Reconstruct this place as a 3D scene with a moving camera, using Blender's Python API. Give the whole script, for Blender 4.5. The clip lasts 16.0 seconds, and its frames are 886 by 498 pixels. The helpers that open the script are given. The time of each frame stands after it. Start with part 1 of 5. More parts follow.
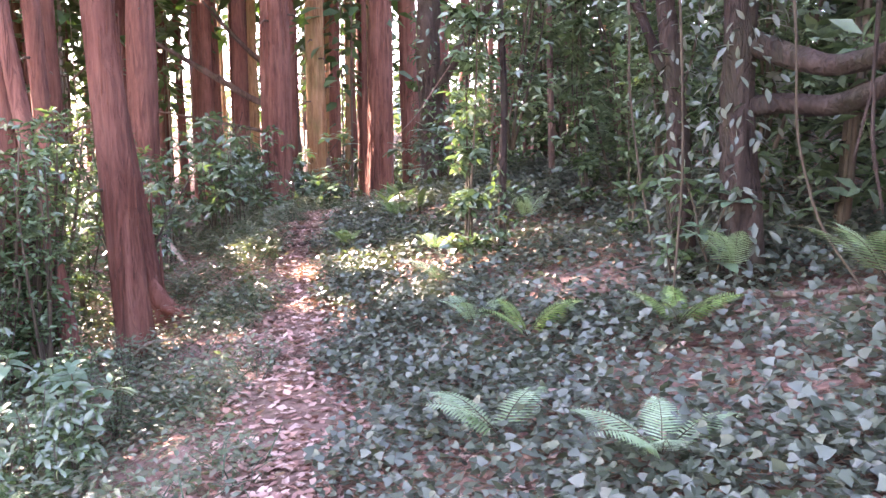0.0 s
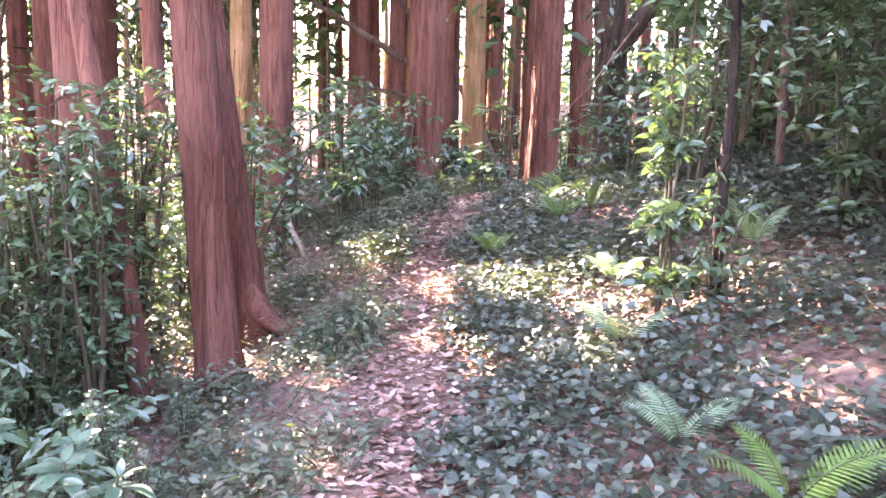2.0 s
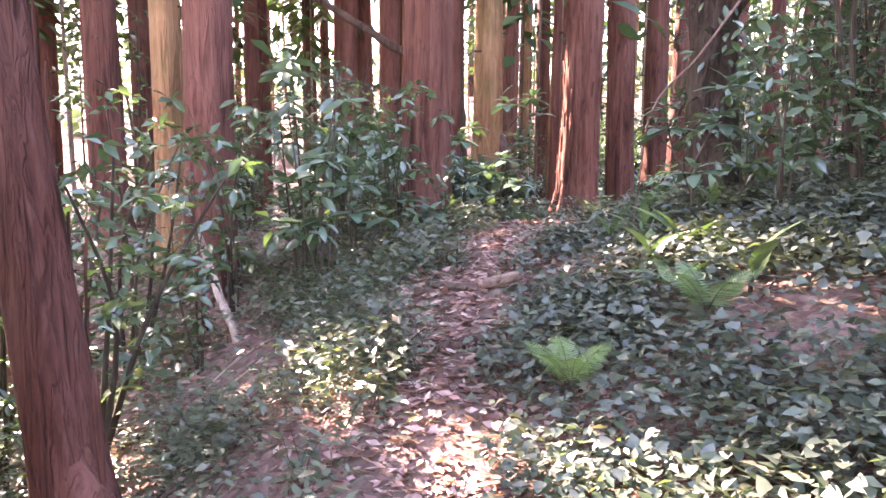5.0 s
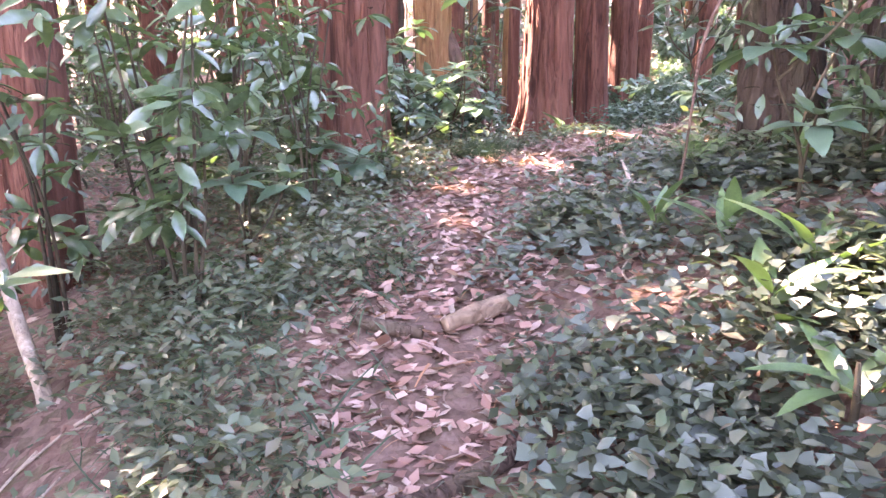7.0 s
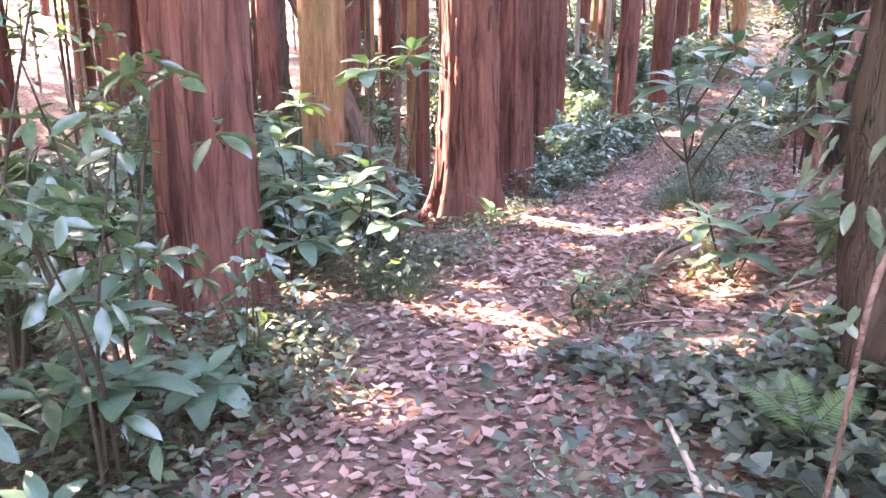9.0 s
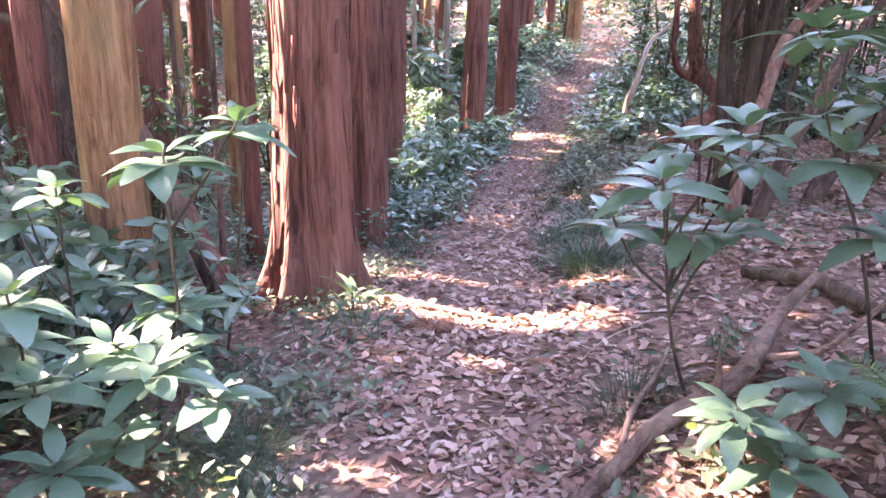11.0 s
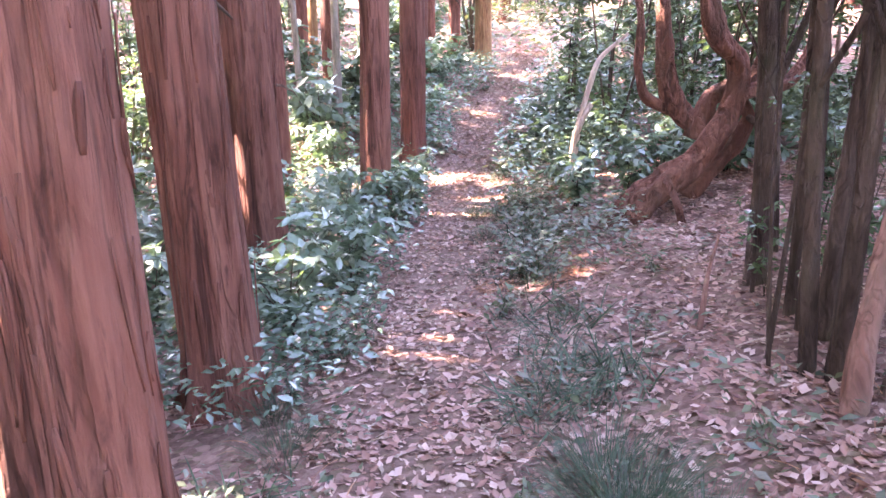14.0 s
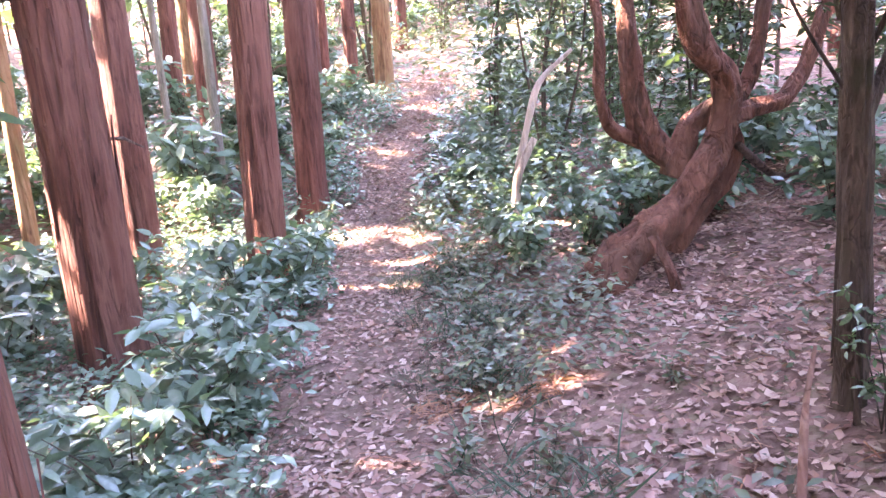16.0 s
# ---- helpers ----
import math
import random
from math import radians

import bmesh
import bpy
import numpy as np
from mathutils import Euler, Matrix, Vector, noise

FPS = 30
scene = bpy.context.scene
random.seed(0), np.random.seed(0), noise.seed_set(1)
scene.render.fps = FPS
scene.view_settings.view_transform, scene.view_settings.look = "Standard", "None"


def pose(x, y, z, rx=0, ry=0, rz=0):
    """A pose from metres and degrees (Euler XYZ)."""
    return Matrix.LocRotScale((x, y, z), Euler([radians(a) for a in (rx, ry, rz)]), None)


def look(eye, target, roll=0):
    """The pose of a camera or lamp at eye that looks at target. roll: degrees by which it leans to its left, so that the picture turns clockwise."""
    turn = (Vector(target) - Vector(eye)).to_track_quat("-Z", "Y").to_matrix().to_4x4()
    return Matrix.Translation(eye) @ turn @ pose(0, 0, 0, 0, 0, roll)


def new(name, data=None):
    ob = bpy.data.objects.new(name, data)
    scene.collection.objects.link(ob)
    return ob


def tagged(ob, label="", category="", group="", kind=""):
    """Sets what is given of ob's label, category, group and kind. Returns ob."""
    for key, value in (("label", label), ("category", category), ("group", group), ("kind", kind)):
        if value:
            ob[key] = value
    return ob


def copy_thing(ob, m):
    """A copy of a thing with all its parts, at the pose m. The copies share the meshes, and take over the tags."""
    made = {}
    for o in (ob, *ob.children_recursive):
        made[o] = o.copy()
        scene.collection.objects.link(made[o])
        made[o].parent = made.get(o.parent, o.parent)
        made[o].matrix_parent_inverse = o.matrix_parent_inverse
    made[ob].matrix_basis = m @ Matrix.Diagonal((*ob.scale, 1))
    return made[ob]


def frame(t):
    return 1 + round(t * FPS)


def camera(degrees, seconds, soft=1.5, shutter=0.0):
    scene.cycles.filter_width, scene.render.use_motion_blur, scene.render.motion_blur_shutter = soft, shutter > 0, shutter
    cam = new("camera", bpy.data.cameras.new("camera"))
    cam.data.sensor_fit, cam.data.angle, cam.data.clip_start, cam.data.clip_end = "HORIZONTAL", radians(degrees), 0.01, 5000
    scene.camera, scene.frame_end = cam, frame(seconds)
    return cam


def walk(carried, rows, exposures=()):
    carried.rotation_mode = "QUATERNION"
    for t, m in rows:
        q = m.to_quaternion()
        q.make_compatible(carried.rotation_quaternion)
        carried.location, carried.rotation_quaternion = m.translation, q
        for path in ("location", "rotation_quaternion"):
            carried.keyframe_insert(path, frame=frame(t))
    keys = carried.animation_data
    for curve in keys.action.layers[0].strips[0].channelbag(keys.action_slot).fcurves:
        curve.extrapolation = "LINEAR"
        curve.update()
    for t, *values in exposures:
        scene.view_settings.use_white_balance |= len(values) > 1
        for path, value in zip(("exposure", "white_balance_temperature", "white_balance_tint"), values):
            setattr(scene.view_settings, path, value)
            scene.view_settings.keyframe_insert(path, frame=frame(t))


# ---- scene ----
# ---------- camera ----------
cam = camera(58.3, 16.0, soft=1.5)
PATH = [
    (0, (1.477, 0.358, 1.606), (1.203, 2.331, 1.425), -1.0),
    (0.5, (1.433, 0.769, 1.647), (1.204, 2.752, 1.528), 1.1),
    (1, (1.340, 1.158, 1.689), (1.073, 3.129, 1.476), 2.9),
    (1.5, (1.239, 1.583, 1.696), (0.879, 3.530, 1.415), 0.4),
    (2, (1.128, 2.017, 1.754), (0.473, 3.888, 1.493), 1.1),
    (2.5, (0.915, 2.427, 1.755), (0.357, 4.317, 1.416), 2.0),
    (3, (0.760, 2.864, 1.768), (0.164, 4.750, 1.478), 3.0),
    (3.5, (0.572, 3.318, 1.788), (-0.133, 5.160, 1.455), 2.2),
    (4, (0.408, 3.763, 1.820), (-0.186, 5.639, 1.459), 0.7),
    (4.2, (0.350, 3.972, 1.817), (-0.267, 5.859, 1.571), 1.5),
    (6.3, (-0.334, 5.803, 1.854), (-1.022, 7.649, 1.507), -2.3),
    (6.5, (-0.380, 6.004, 1.873), (-0.989, 7.870, 1.490), -3.3),
    (7, (-0.508, 6.453, 1.954), (-1.011, 8.318, 1.436), -0.5),
    (7.5, (-0.706, 6.851, 2.051), (-1.089, 8.757, 1.583), 0.0),
    (8, (-0.824, 7.237, 2.139), (-1.072, 9.144, 1.591), -2.7),
    (8.2, (-0.851, 7.407, 2.198), (-1.154, 9.320, 1.700), -1.4),
    (10.3, (-1.148, 9.126, 2.501), (-1.069, 11.027, 1.886), 0.3),
    (10.5, (-1.170, 9.232, 2.551), (-1.009, 11.109, 1.879), -0.5),
    (11, (-1.223, 9.613, 2.615), (-1.050, 11.523, 2.047), 0.2),
    (11.5, (-1.317, 10.002, 2.649), (-0.998, 11.899, 2.102), 0.9),
    (12, (-1.326, 10.303, 2.664), (-0.896, 12.158, 2.054), 0.2),
    (12.5, (-1.216, 10.797, 2.689), (-0.881, 12.705, 2.192), 2.7),
    (13, (-1.152, 11.235, 2.682), (-0.740, 13.118, 2.151), 0.8),
    (13.5, (-1.072, 11.625, 2.717), (-0.534, 13.474, 2.176), -1.6),
    (14, (-0.950, 12.056, 2.705), (-0.545, 13.934, 2.151), -1.8),
    (14.5, (-0.903, 12.492, 2.656), (-0.302, 14.328, 2.140), -1.3),
    (15, (-0.835, 12.889, 2.652), (-0.260, 14.759, 2.239), -2.8),
    (15.5, (-0.699, 13.324, 2.627), (-0.089, 15.178, 2.193), -2.3),
    (16, (-0.608, 13.722, 2.615), (0.026, 15.554, 2.124), -4.3),
]
walk(cam, [(t, look(eye, target, roll)) for t, eye, target, roll in PATH], [(0, 4.75, 7750, 41), (.6, 4.6, 7750, 41), (1.5, 5.1, 7600, 41), (3, 4.75, 7600, 41), (4.2, 4.75, 7600, 41), (6.4, 5.3, 8000, 42), (8.2, 5.4, 7900, 41), (10.3, 5.1, 7400, 39), (12, 5.1, 7300, 40), (13.5, 5.42, 7550, 43), (14.5, 5.58, 7600, 43), (16, 5.68, 7500, 41)])
SKY, SUN = 0.15, 3.6

# ---------- light and air ----------
SUN_TO = Vector((-0.66, 0.40, 0.64)).normalized()      # towards the sun: ahead and left of the trail
world = bpy.data.worlds.new("forest_sky")
scene.world = world
world.use_nodes = True
wn = world.node_tree.nodes
sky = wn.new("ShaderNodeTexSky")
sky.sky_type = "NISHITA"
sky.sun_disc = False
sky.sun_elevation = math.asin(SUN_TO.z)
sky.sun_rotation = math.atan2(SUN_TO.x, SUN_TO.y)
wn["Background"].inputs["Strength"].default_value = SKY
world.node_tree.links.new(sky.outputs[0], wn["Background"].inputs[0])
sun = new("sun", bpy.data.lights.new("sun", "SUN"))
sun.data.energy, sun.data.angle, sun.data.color = SUN, radians(0.6), (1.0, 0.95, 0.86)
sun.matrix_world = look(SUN_TO * 60, (0, 0, 0))


# ---------- materials ----------
def make_mat(name, build):
    m = bpy.data.materials.new(name)
    m.use_nodes = True
    nt = m.node_tree
    bs = nt.nodes["Principled BSDF"]
    build(nt, bs)
    return m


def nd(nt, kind, **kw):
    n = nt.nodes.new(kind)
    for k, v in kw.items():
        n.inputs[k.replace("_", " ")].default_value = v
    return n


def ramp(nt, src, stops):
    r = nt.nodes.new("ShaderNodeValToRGB")
    el = r.color_ramp.elements
    while len(el) < len(stops):
        el.new(0.5)
    for e, (p, c) in zip(el, stops):
        e.position, e.color = p, (*c, 1)
    nt.links.new(src, r.inputs[0])
    return r.outputs[0]


def mixc(nt, fac, a, b, mode="MIX"):
    n = nt.nodes.new("ShaderNodeMix")
    n.data_type, n.blend_type = "RGBA", mode
    for sock, v in ((n.inputs[0], fac), (n.inputs[6], a), (n.inputs[7], b)):
        if isinstance(v, (int, float)):
            sock.default_value = v
        elif isinstance(v, tuple):
            sock.default_value = (*v, 1)
        else:
            nt.links.new(v, sock)
    return n.outputs[2]


def noise_at(nt, scale, stretch=(1, 1, 1), detail=4.0, coord="Object", warp=0.0):
    tc = nt.nodes.new("ShaderNodeTexCoord")
    mp = nd(nt, "ShaderNodeMapping", Scale=stretch)
    nt.links.new(tc.outputs[coord], mp.inputs[0])
    n = nd(nt, "ShaderNodeTexNoise", Scale=scale, Detail=detail, Roughness=0.6, Distortion=warp)
    nt.links.new(mp.outputs[0], n.inputs["Vector"])
    return n.outputs["Fac"]


def bump(nt, bs, height, strength, distance):
    b = nd(nt, "ShaderNodeBump", Strength=strength, Distance=distance)
    nt.links.new(height, b.inputs["Height"])
    nt.links.new(b.outputs[0], bs.inputs["Normal"])


def bark(name, dark, mid, light, moss=None, fine=26.0, stretch=0.06, depth=0.02):
    def build(nt, bs):
        f = noise_at(nt, fine, (1, 1, stretch), 6, warp=0.4)
        big = noise_at(nt, 2.2, (1, 1, 0.5), 3)
        furrow = noise_at(nt, fine * .5, (1, 1, stretch * 1.3), 3, warp=0.7)
        c = ramp(nt, f, [(0.28, tuple(.55 * a + .45 * b for a, b in zip(dark, mid))), (0.5, mid), (0.75, light)])
        lines = ramp(nt, furrow, [(0.36, (1, 1, 1)), (0.44, (0, 0, 0)), (0.5, (0, 0, 0)), (0.525, (0.5, 0.5, 0.5)), (0.56, (0, 0, 0))])
        c = mixc(nt, lines, c, tuple(.75 * a + .25 * b for a, b in zip(dark, mid)))
        flake = noise_at(nt, fine * .9, (1, 1, max(stretch, .16)), 7, warp=1.2)      # lifted flakes and the gaps between them
        c = mixc(nt, ramp(nt, flake, [(0.36, (0.6, 0.6, 0.6)), (0.45, (0, 0, 0))]), c, dark)
        c = mixc(nt, ramp(nt, flake, [(0.57, (0, 0, 0)), (0.66, (0.4, 0.4, 0.4))]), c, light)
        c = mixc(nt, ramp(nt, big, [(0.4, (0, 0, 0)), (0.65, (0.5, 0.5, 0.5))]), c, tuple(min(1, v * 1.25) for v in light))
        if moss:
            g = noise_at(nt, 5.0, (1, 1, 0.4), 4)
            c = mixc(nt, ramp(nt, g, [(0.48, (0, 0, 0)), (0.7, (0.7, 0.7, 0.7))]), c, moss)
        oi = nt.nodes.new("ShaderNodeObjectInfo")
        hs = nd(nt, "ShaderNodeHueSaturation", Hue=0.5, Saturation=1.0)
        mr = nd(nt, "ShaderNodeMapRange", To_Min=0.8, To_Max=1.2)
        nt.links.new(oi.outputs["Random"], mr.inputs[0])
        nt.links.new(mr.outputs[0], hs.inputs["Value"])
        nt.links.new(c, hs.inputs["Color"])
        nt.links.new(hs.outputs[0], bs.inputs["Base Color"])
        bs.inputs["Roughness"].default_value = 0.85
        bs.inputs["Specular IOR Level"].default_value = 0.15
        both = nt.nodes.new("ShaderNodeMath")
        both.operation = "SUBTRACT"
        steps = nt.nodes.new("ShaderNodeMath")
        steps.operation = "ADD"
        nt.links.new(f, steps.inputs[0])
        nt.links.new(flake, steps.inputs[1])
        nt.links.new(steps.outputs[0], both.inputs[0])
        nt.links.new(lines, both.inputs[1])
        bump(nt, bs, both.outputs[0], 0.8, depth)
    return make_mat(name, build)


def leafy(name, cols, rough=0.35, through_light=0.25, spec=0.5):
    """Leaf: colour varies from leaf to leaf, some light passes through."""
    def build(nt, bs):
        geo = nt.nodes.new("ShaderNodeNewGeometry")
        oi = nt.nodes.new("ShaderNodeObjectInfo")
        add = nt.nodes.new("ShaderNodeMath")
        add.operation = "ADD"
        nt.links.new(geo.outputs["Random Per Island"], add.inputs[0])
        nt.links.new(oi.outputs["Random"], add.inputs[1])
        fr = nt.nodes.new("ShaderNodeMath")
        fr.operation = "FRACT"
        nt.links.new(add.outputs[0], fr.inputs[0])
        c = ramp(nt, fr.outputs[0], [(i / max(1, len(cols) - 1), c) for i, c in enumerate(cols)])
        n = noise_at(nt, 30.0, detail=3)
        c = mixc(nt, ramp(nt, n, [(0.35, (0, 0, 0)), (0.7, (0.35, 0.35, 0.35))]), c, tuple(v * 1.5 for v in cols[-1]))
        nt.links.new(c, bs.inputs["Base Color"])
        bs.inputs["Roughness"].default_value = rough
        bs.inputs["Specular IOR Level"].default_value = spec
        if through_light:
            tr = nt.nodes.new("ShaderNodeBsdfTranslucent")
            warm = mixc(nt, 1.0, c, (1.3, 1.5, 0.6), "MULTIPLY")
            nt.links.new(warm, tr.inputs[0])
            mx = nd(nt, "ShaderNodeMixShader", Fac=through_light)
            nt.links.new(bs.outputs[0], mx.inputs[1])
            nt.links.new(tr.outputs[0], mx.inputs[2])
            nt.links.new(mx.outputs[0], nt.nodes["Material Output"].inputs[0])
    return make_mat(name, build)


def soil(nt, bs):
    fine = noise_at(nt, 22.0, detail=8)
    spots = noise_at(nt, 7.0, detail=4)
    c = ramp(nt, fine, [(0.3, (0.06, 0.034, 0.026)), (0.5, (0.16, 0.09, 0.068)), (0.68, (0.28, 0.175, 0.14))])
    tc = nt.nodes.new("ShaderNodeTexCoord")
    vo = nd(nt, "ShaderNodeTexVoronoi", Scale=21.0)
    nt.links.new(tc.outputs["Object"], vo.inputs["Vector"])
    chips = ramp(nt, vo.outputs["Color"], [(0.15, (0.05, 0.028, 0.022)), (0.45, (0.17, 0.095, 0.08)), (0.65, (0.30, 0.19, 0.165)), (0.8, (0.10, 0.09, 0.05))])
    c = mixc(nt, 0.55, c, chips)
    dirt = ramp(nt, spots, [(0.35, (0.07, 0.042, 0.032)), (0.65, (0.21, 0.13, 0.10))])
    tr = nt.nodes.new("ShaderNodeAttribute")
    tr.attribute_name = "trodden"
    c = mixc(nt, tr.outputs["Fac"], c, mixc(nt, 0.5, c, dirt))
    nt.links.new(c, bs.inputs["Base Color"])
    bs.inputs["Roughness"].default_value = 0.95
    bs.inputs["Specular IOR Level"].default_value = 0.2
    bump(nt, bs, fine, 0.8, 0.03)


M_SOIL = make_mat("forest_soil", soil)
M_CEDAR = bark("cedar_bark", (0.035, 0.014, 0.011), (0.118, 0.045, 0.033), (0.185, 0.085, 0.065), fine=22.0, stretch=0.07)
M_CEDAR_NEAR = bark("stringy_cedar_bark", (0.02, 0.008, 0.006), (0.126, 0.048, 0.034), (0.205, 0.095, 0.07), fine=15.0, stretch=0.05, depth=0.03)
M_OCHRE = bark("ochre_cypress_bark", (0.09, 0.04, 0.02), (0.24, 0.12, 0.06), (0.36, 0.22, 0.12), moss=(0.16, 0.13, 0.05))
M_DARK = bark("dark_bark", (0.02, 0.012, 0.009), (0.085, 0.053, 0.042), (0.17, 0.115, 0.092), moss=(0.07, 0.06, 0.035), stretch=0.2)
# mossy bark like dark_bark, with the bank's deep shade put into its colour
M_SHADE = bark("shade_dark_mossy_bark", (0.01, 0.007, 0.006), (0.026, 0.018, 0.015), (0.055, 0.04, 0.033), moss=(0.03, 0.032, 0.018), stretch=0.2)
M_MOSSY = bark("mossy_brown_bark", (0.014, 0.009, 0.007), (0.052, 0.034, 0.026), (0.105, 0.073, 0.057), moss=(0.05, 0.05, 0.028), stretch=0.2)
M_GREY = bark("pale_grey_bark", (0.09, 0.075, 0.06), (0.21, 0.18, 0.15), (0.34, 0.30, 0.25), moss=(0.15, 0.16, 0.09), stretch=0.15)
M_SMOOTH = bark("smooth_red_bark", (0.09, 0.04, 0.03), (0.22, 0.11, 0.085), (0.36, 0.22, 0.18), moss=(0.10, 0.085, 0.06), fine=14.0, stretch=0.35, depth=0.012)
M_GNARL = bark("gnarled_red_bark", (0.03, 0.012, 0.008), (0.11, 0.045, 0.03), (0.22, 0.10, 0.072), moss=(0.05, 0.034, 0.024), fine=17.0, stretch=0.3, depth=0.03)
M_DEAD = bark("dead_wood", (0.14, 0.10, 0.075), (0.30, 0.22, 0.17), (0.48, 0.38, 0.31), fine=30.0, stretch=0.1, depth=0.006)
M_LOG = bark("fallen_wood", (0.06, 0.035, 0.027), (0.17, 0.10, 0.08), (0.30, 0.20, 0.165), moss=(0.10, 0.09, 0.055), fine=15.0, stretch=1.0, depth=0.008)
M_TAN = bark("bare_log_wood", (0.08, 0.052, 0.038), (0.19, 0.125, 0.09), (0.29, 0.20, 0.15), fine=16.0, stretch=1.0, depth=0.005)
M_STEM = bark("green_brown_stem", (0.02, 0.016, 0.011), (0.05, 0.04, 0.028), (0.10, 0.08, 0.055), stretch=0.2, depth=0.004)
M_LITTER = leafy("dry_leaf", [(0.14, 0.062, 0.05), (0.27, 0.14, 0.115), (0.37, 0.215, 0.18), (0.50, 0.36, 0.31), (0.21, 0.10, 0.075)], 0.55, 0.08, 0.4)
M_IVY = leafy("ivy_leaf", [(0.03, 0.042, 0.03), (0.05, 0.068, 0.046), (0.082, 0.102, 0.074), (0.04, 0.054, 0.039)], 0.42, 0.12, 0.55)
M_LAUREL = leafy("laurel_leaf", [(0.042, 0.072, 0.04), (0.066, 0.11, 0.058), (0.095, 0.145, 0.09)], 0.23, 0.24, 0.9)
M_DARKLEAF = leafy("dark_evergreen_leaf", [(0.036, 0.06, 0.038), (0.062, 0.098, 0.058), (0.095, 0.14, 0.085)], 0.27, 0.22, 0.8)
M_AUCUBA = leafy("aucuba_leaf", [(0.066, 0.108, 0.084), (0.095, 0.15, 0.115), (0.13, 0.19, 0.15)], 0.26, 0.2, 0.8)
M_SPRIG = leafy("sprig_leaf", [(0.045, 0.09, 0.056), (0.064, 0.118, 0.074), (0.09, 0.15, 0.10)], 0.36, 0.2, 0.5)
M_FERN = leafy("fern_green", [(0.05, 0.10, 0.035), (0.085, 0.15, 0.05), (0.12, 0.19, 0.075)], 0.5, 0.25)
M_PALEFERN = leafy("fern_pale", [(0.11, 0.19, 0.10), (0.16, 0.25, 0.14), (0.21, 0.30, 0.20)], 0.42, 0.22)
M_LIME = leafy("lime_leaf", [(0.065, 0.125, 0.03), (0.09, 0.165, 0.04), (0.125, 0.20, 0.06)], 0.34, 0.17)
M_LANCE = leafy("lance_leaf", [(0.05, 0.098, 0.042), (0.068, 0.125, 0.05), (0.09, 0.15, 0.062)], 0.38, 0.17)
M_GRASS = leafy("sedge_blade", [(0.02, 0.042, 0.026), (0.032, 0.06, 0.036), (0.048, 0.08, 0.045)], 0.55, 0.12, 0.3)
M_COVER = leafy("seedling_leaf", [(0.035, 0.06, 0.04), (0.058, 0.092, 0.055), (0.085, 0.125, 0.075), (0.11, 0.09, 0.06)], 0.36, 0.25)
M_NEEDLE = leafy("cedar_foliage", [(0.02, 0.05, 0.018), (0.035, 0.075, 0.024), (0.05, 0.095, 0.03)], 0.55, 0.25)
M_RUST = leafy("rusty_cedar_spray", [(0.17, 0.06, 0.035), (0.27, 0.11, 0.06), (0.34, 0.17, 0.10)], 0.7, 0.1)

# ---------- ground shape ----------
TY = (-8, 0, 3, 4, 5.1, 6.1, 7.4, 8.8, 9.95, 10.8, 11.35, 11.87, 12.8, 13.5, 15.5, 17.4, 19.15, 21.5, 23.5, 25.5, 28, 31, 45)
TX = (2.6, 1.05, .5, .25, -.12, -.42, -.85, -1.12, -1.36, -1.45, -1.3, -1.15, -.93, -.74, -.28, .2, .75, 1.4, 2.3, 3.4, 4.6, 6.2, 13)
TZ = (-.3, .13, .33, .4, .48, .61, .86, 1.1, 1.15, 1.15, 1.15, 1.14, 1.11, 1.09, .93, .82, .83, .87, 1.24, 1.7, 2.0, 2.2, 3.5)


def trail_x(y):
    return np.interp(y, TY, TX)


def height(x, y):
    """The forest floor: a bank on the right of the trail, a fall on its left."""
    x, y = np.asarray(x, float), np.asarray(y, float)
    d = x - trail_x(y)
    r, l = np.maximum(d - .3, 0), np.maximum(-d - .35, 0)
    rs = np.interp(y, [0, 4, 8, 10, 13, 40], [.36, .36, .30, .22, .2, .2])
    ls = np.interp(y, [0, 4, 6, 8, 9, 10, 11, 12, 13, 16, 22, 25, 40], [.3, .4, .42, .42, .4, .33, .1, .1, .13, .16, .16, .04, .04])
    z = np.interp(y, TY, TZ) + rs * 2.2 * (1 - np.exp(-r / 2.2)) + .08 * r - ls * 3.5 * (1 - np.exp(-l / 3.5))
    rough = .3 + .7 * np.clip((np.abs(d) - .25) / .5, 0, 1)
    z = z + rough * (.018 * np.sin(3.1 * x + 1.7 * y) + .014 * np.sin(5.3 * x - 4.1 * y + 1) + .008 * np.sin(9.7 * x + 7.3 * y) + .006 * np.sin(15 * x - 13 * y))
    far = np.clip((np.hypot(x, y - 10) - 25) / 60, 0, 1)
    return z + far * 9 * (.5 + .5 * np.sin(x * .02 + 1) * np.cos(y * .017))


def hz(x, y):
    return float(height(x, y))


# ---------- builders ----------
def raw_mesh(name, verts, loops, starts, mat, smooth=False):
    me = bpy.data.meshes.new(name)
    verts = np.asarray(verts, np.float32)
    me.vertices.add(len(verts))
    me.vertices.foreach_set("co", verts.ravel())
    me.loops.add(len(loops))
    me.loops.foreach_set("vertex_index", np.asarray(loops, np.int32))
    me.polygons.add(len(starts))
    me.polygons.foreach_set("loop_start", np.asarray(starts, np.int32))
    me.update(calc_edges=True)
    if smooth:
        me.polygons.foreach_set("use_smooth", np.ones(len(starts), bool))
    me.materials.append(mat)
    return me


def poly_mesh(name, verts, faces, mat, smooth=True):
    sizes = [len(f) for f in faces]
    starts = np.concatenate([[0], np.cumsum(sizes)[:-1]])
    return raw_mesh(name, verts, [i for f in faces for i in f], starts, mat, smooth)


def unit(a):
    return a / np.maximum(np.linalg.norm(a, axis=-1, keepdims=True), 1e-9)


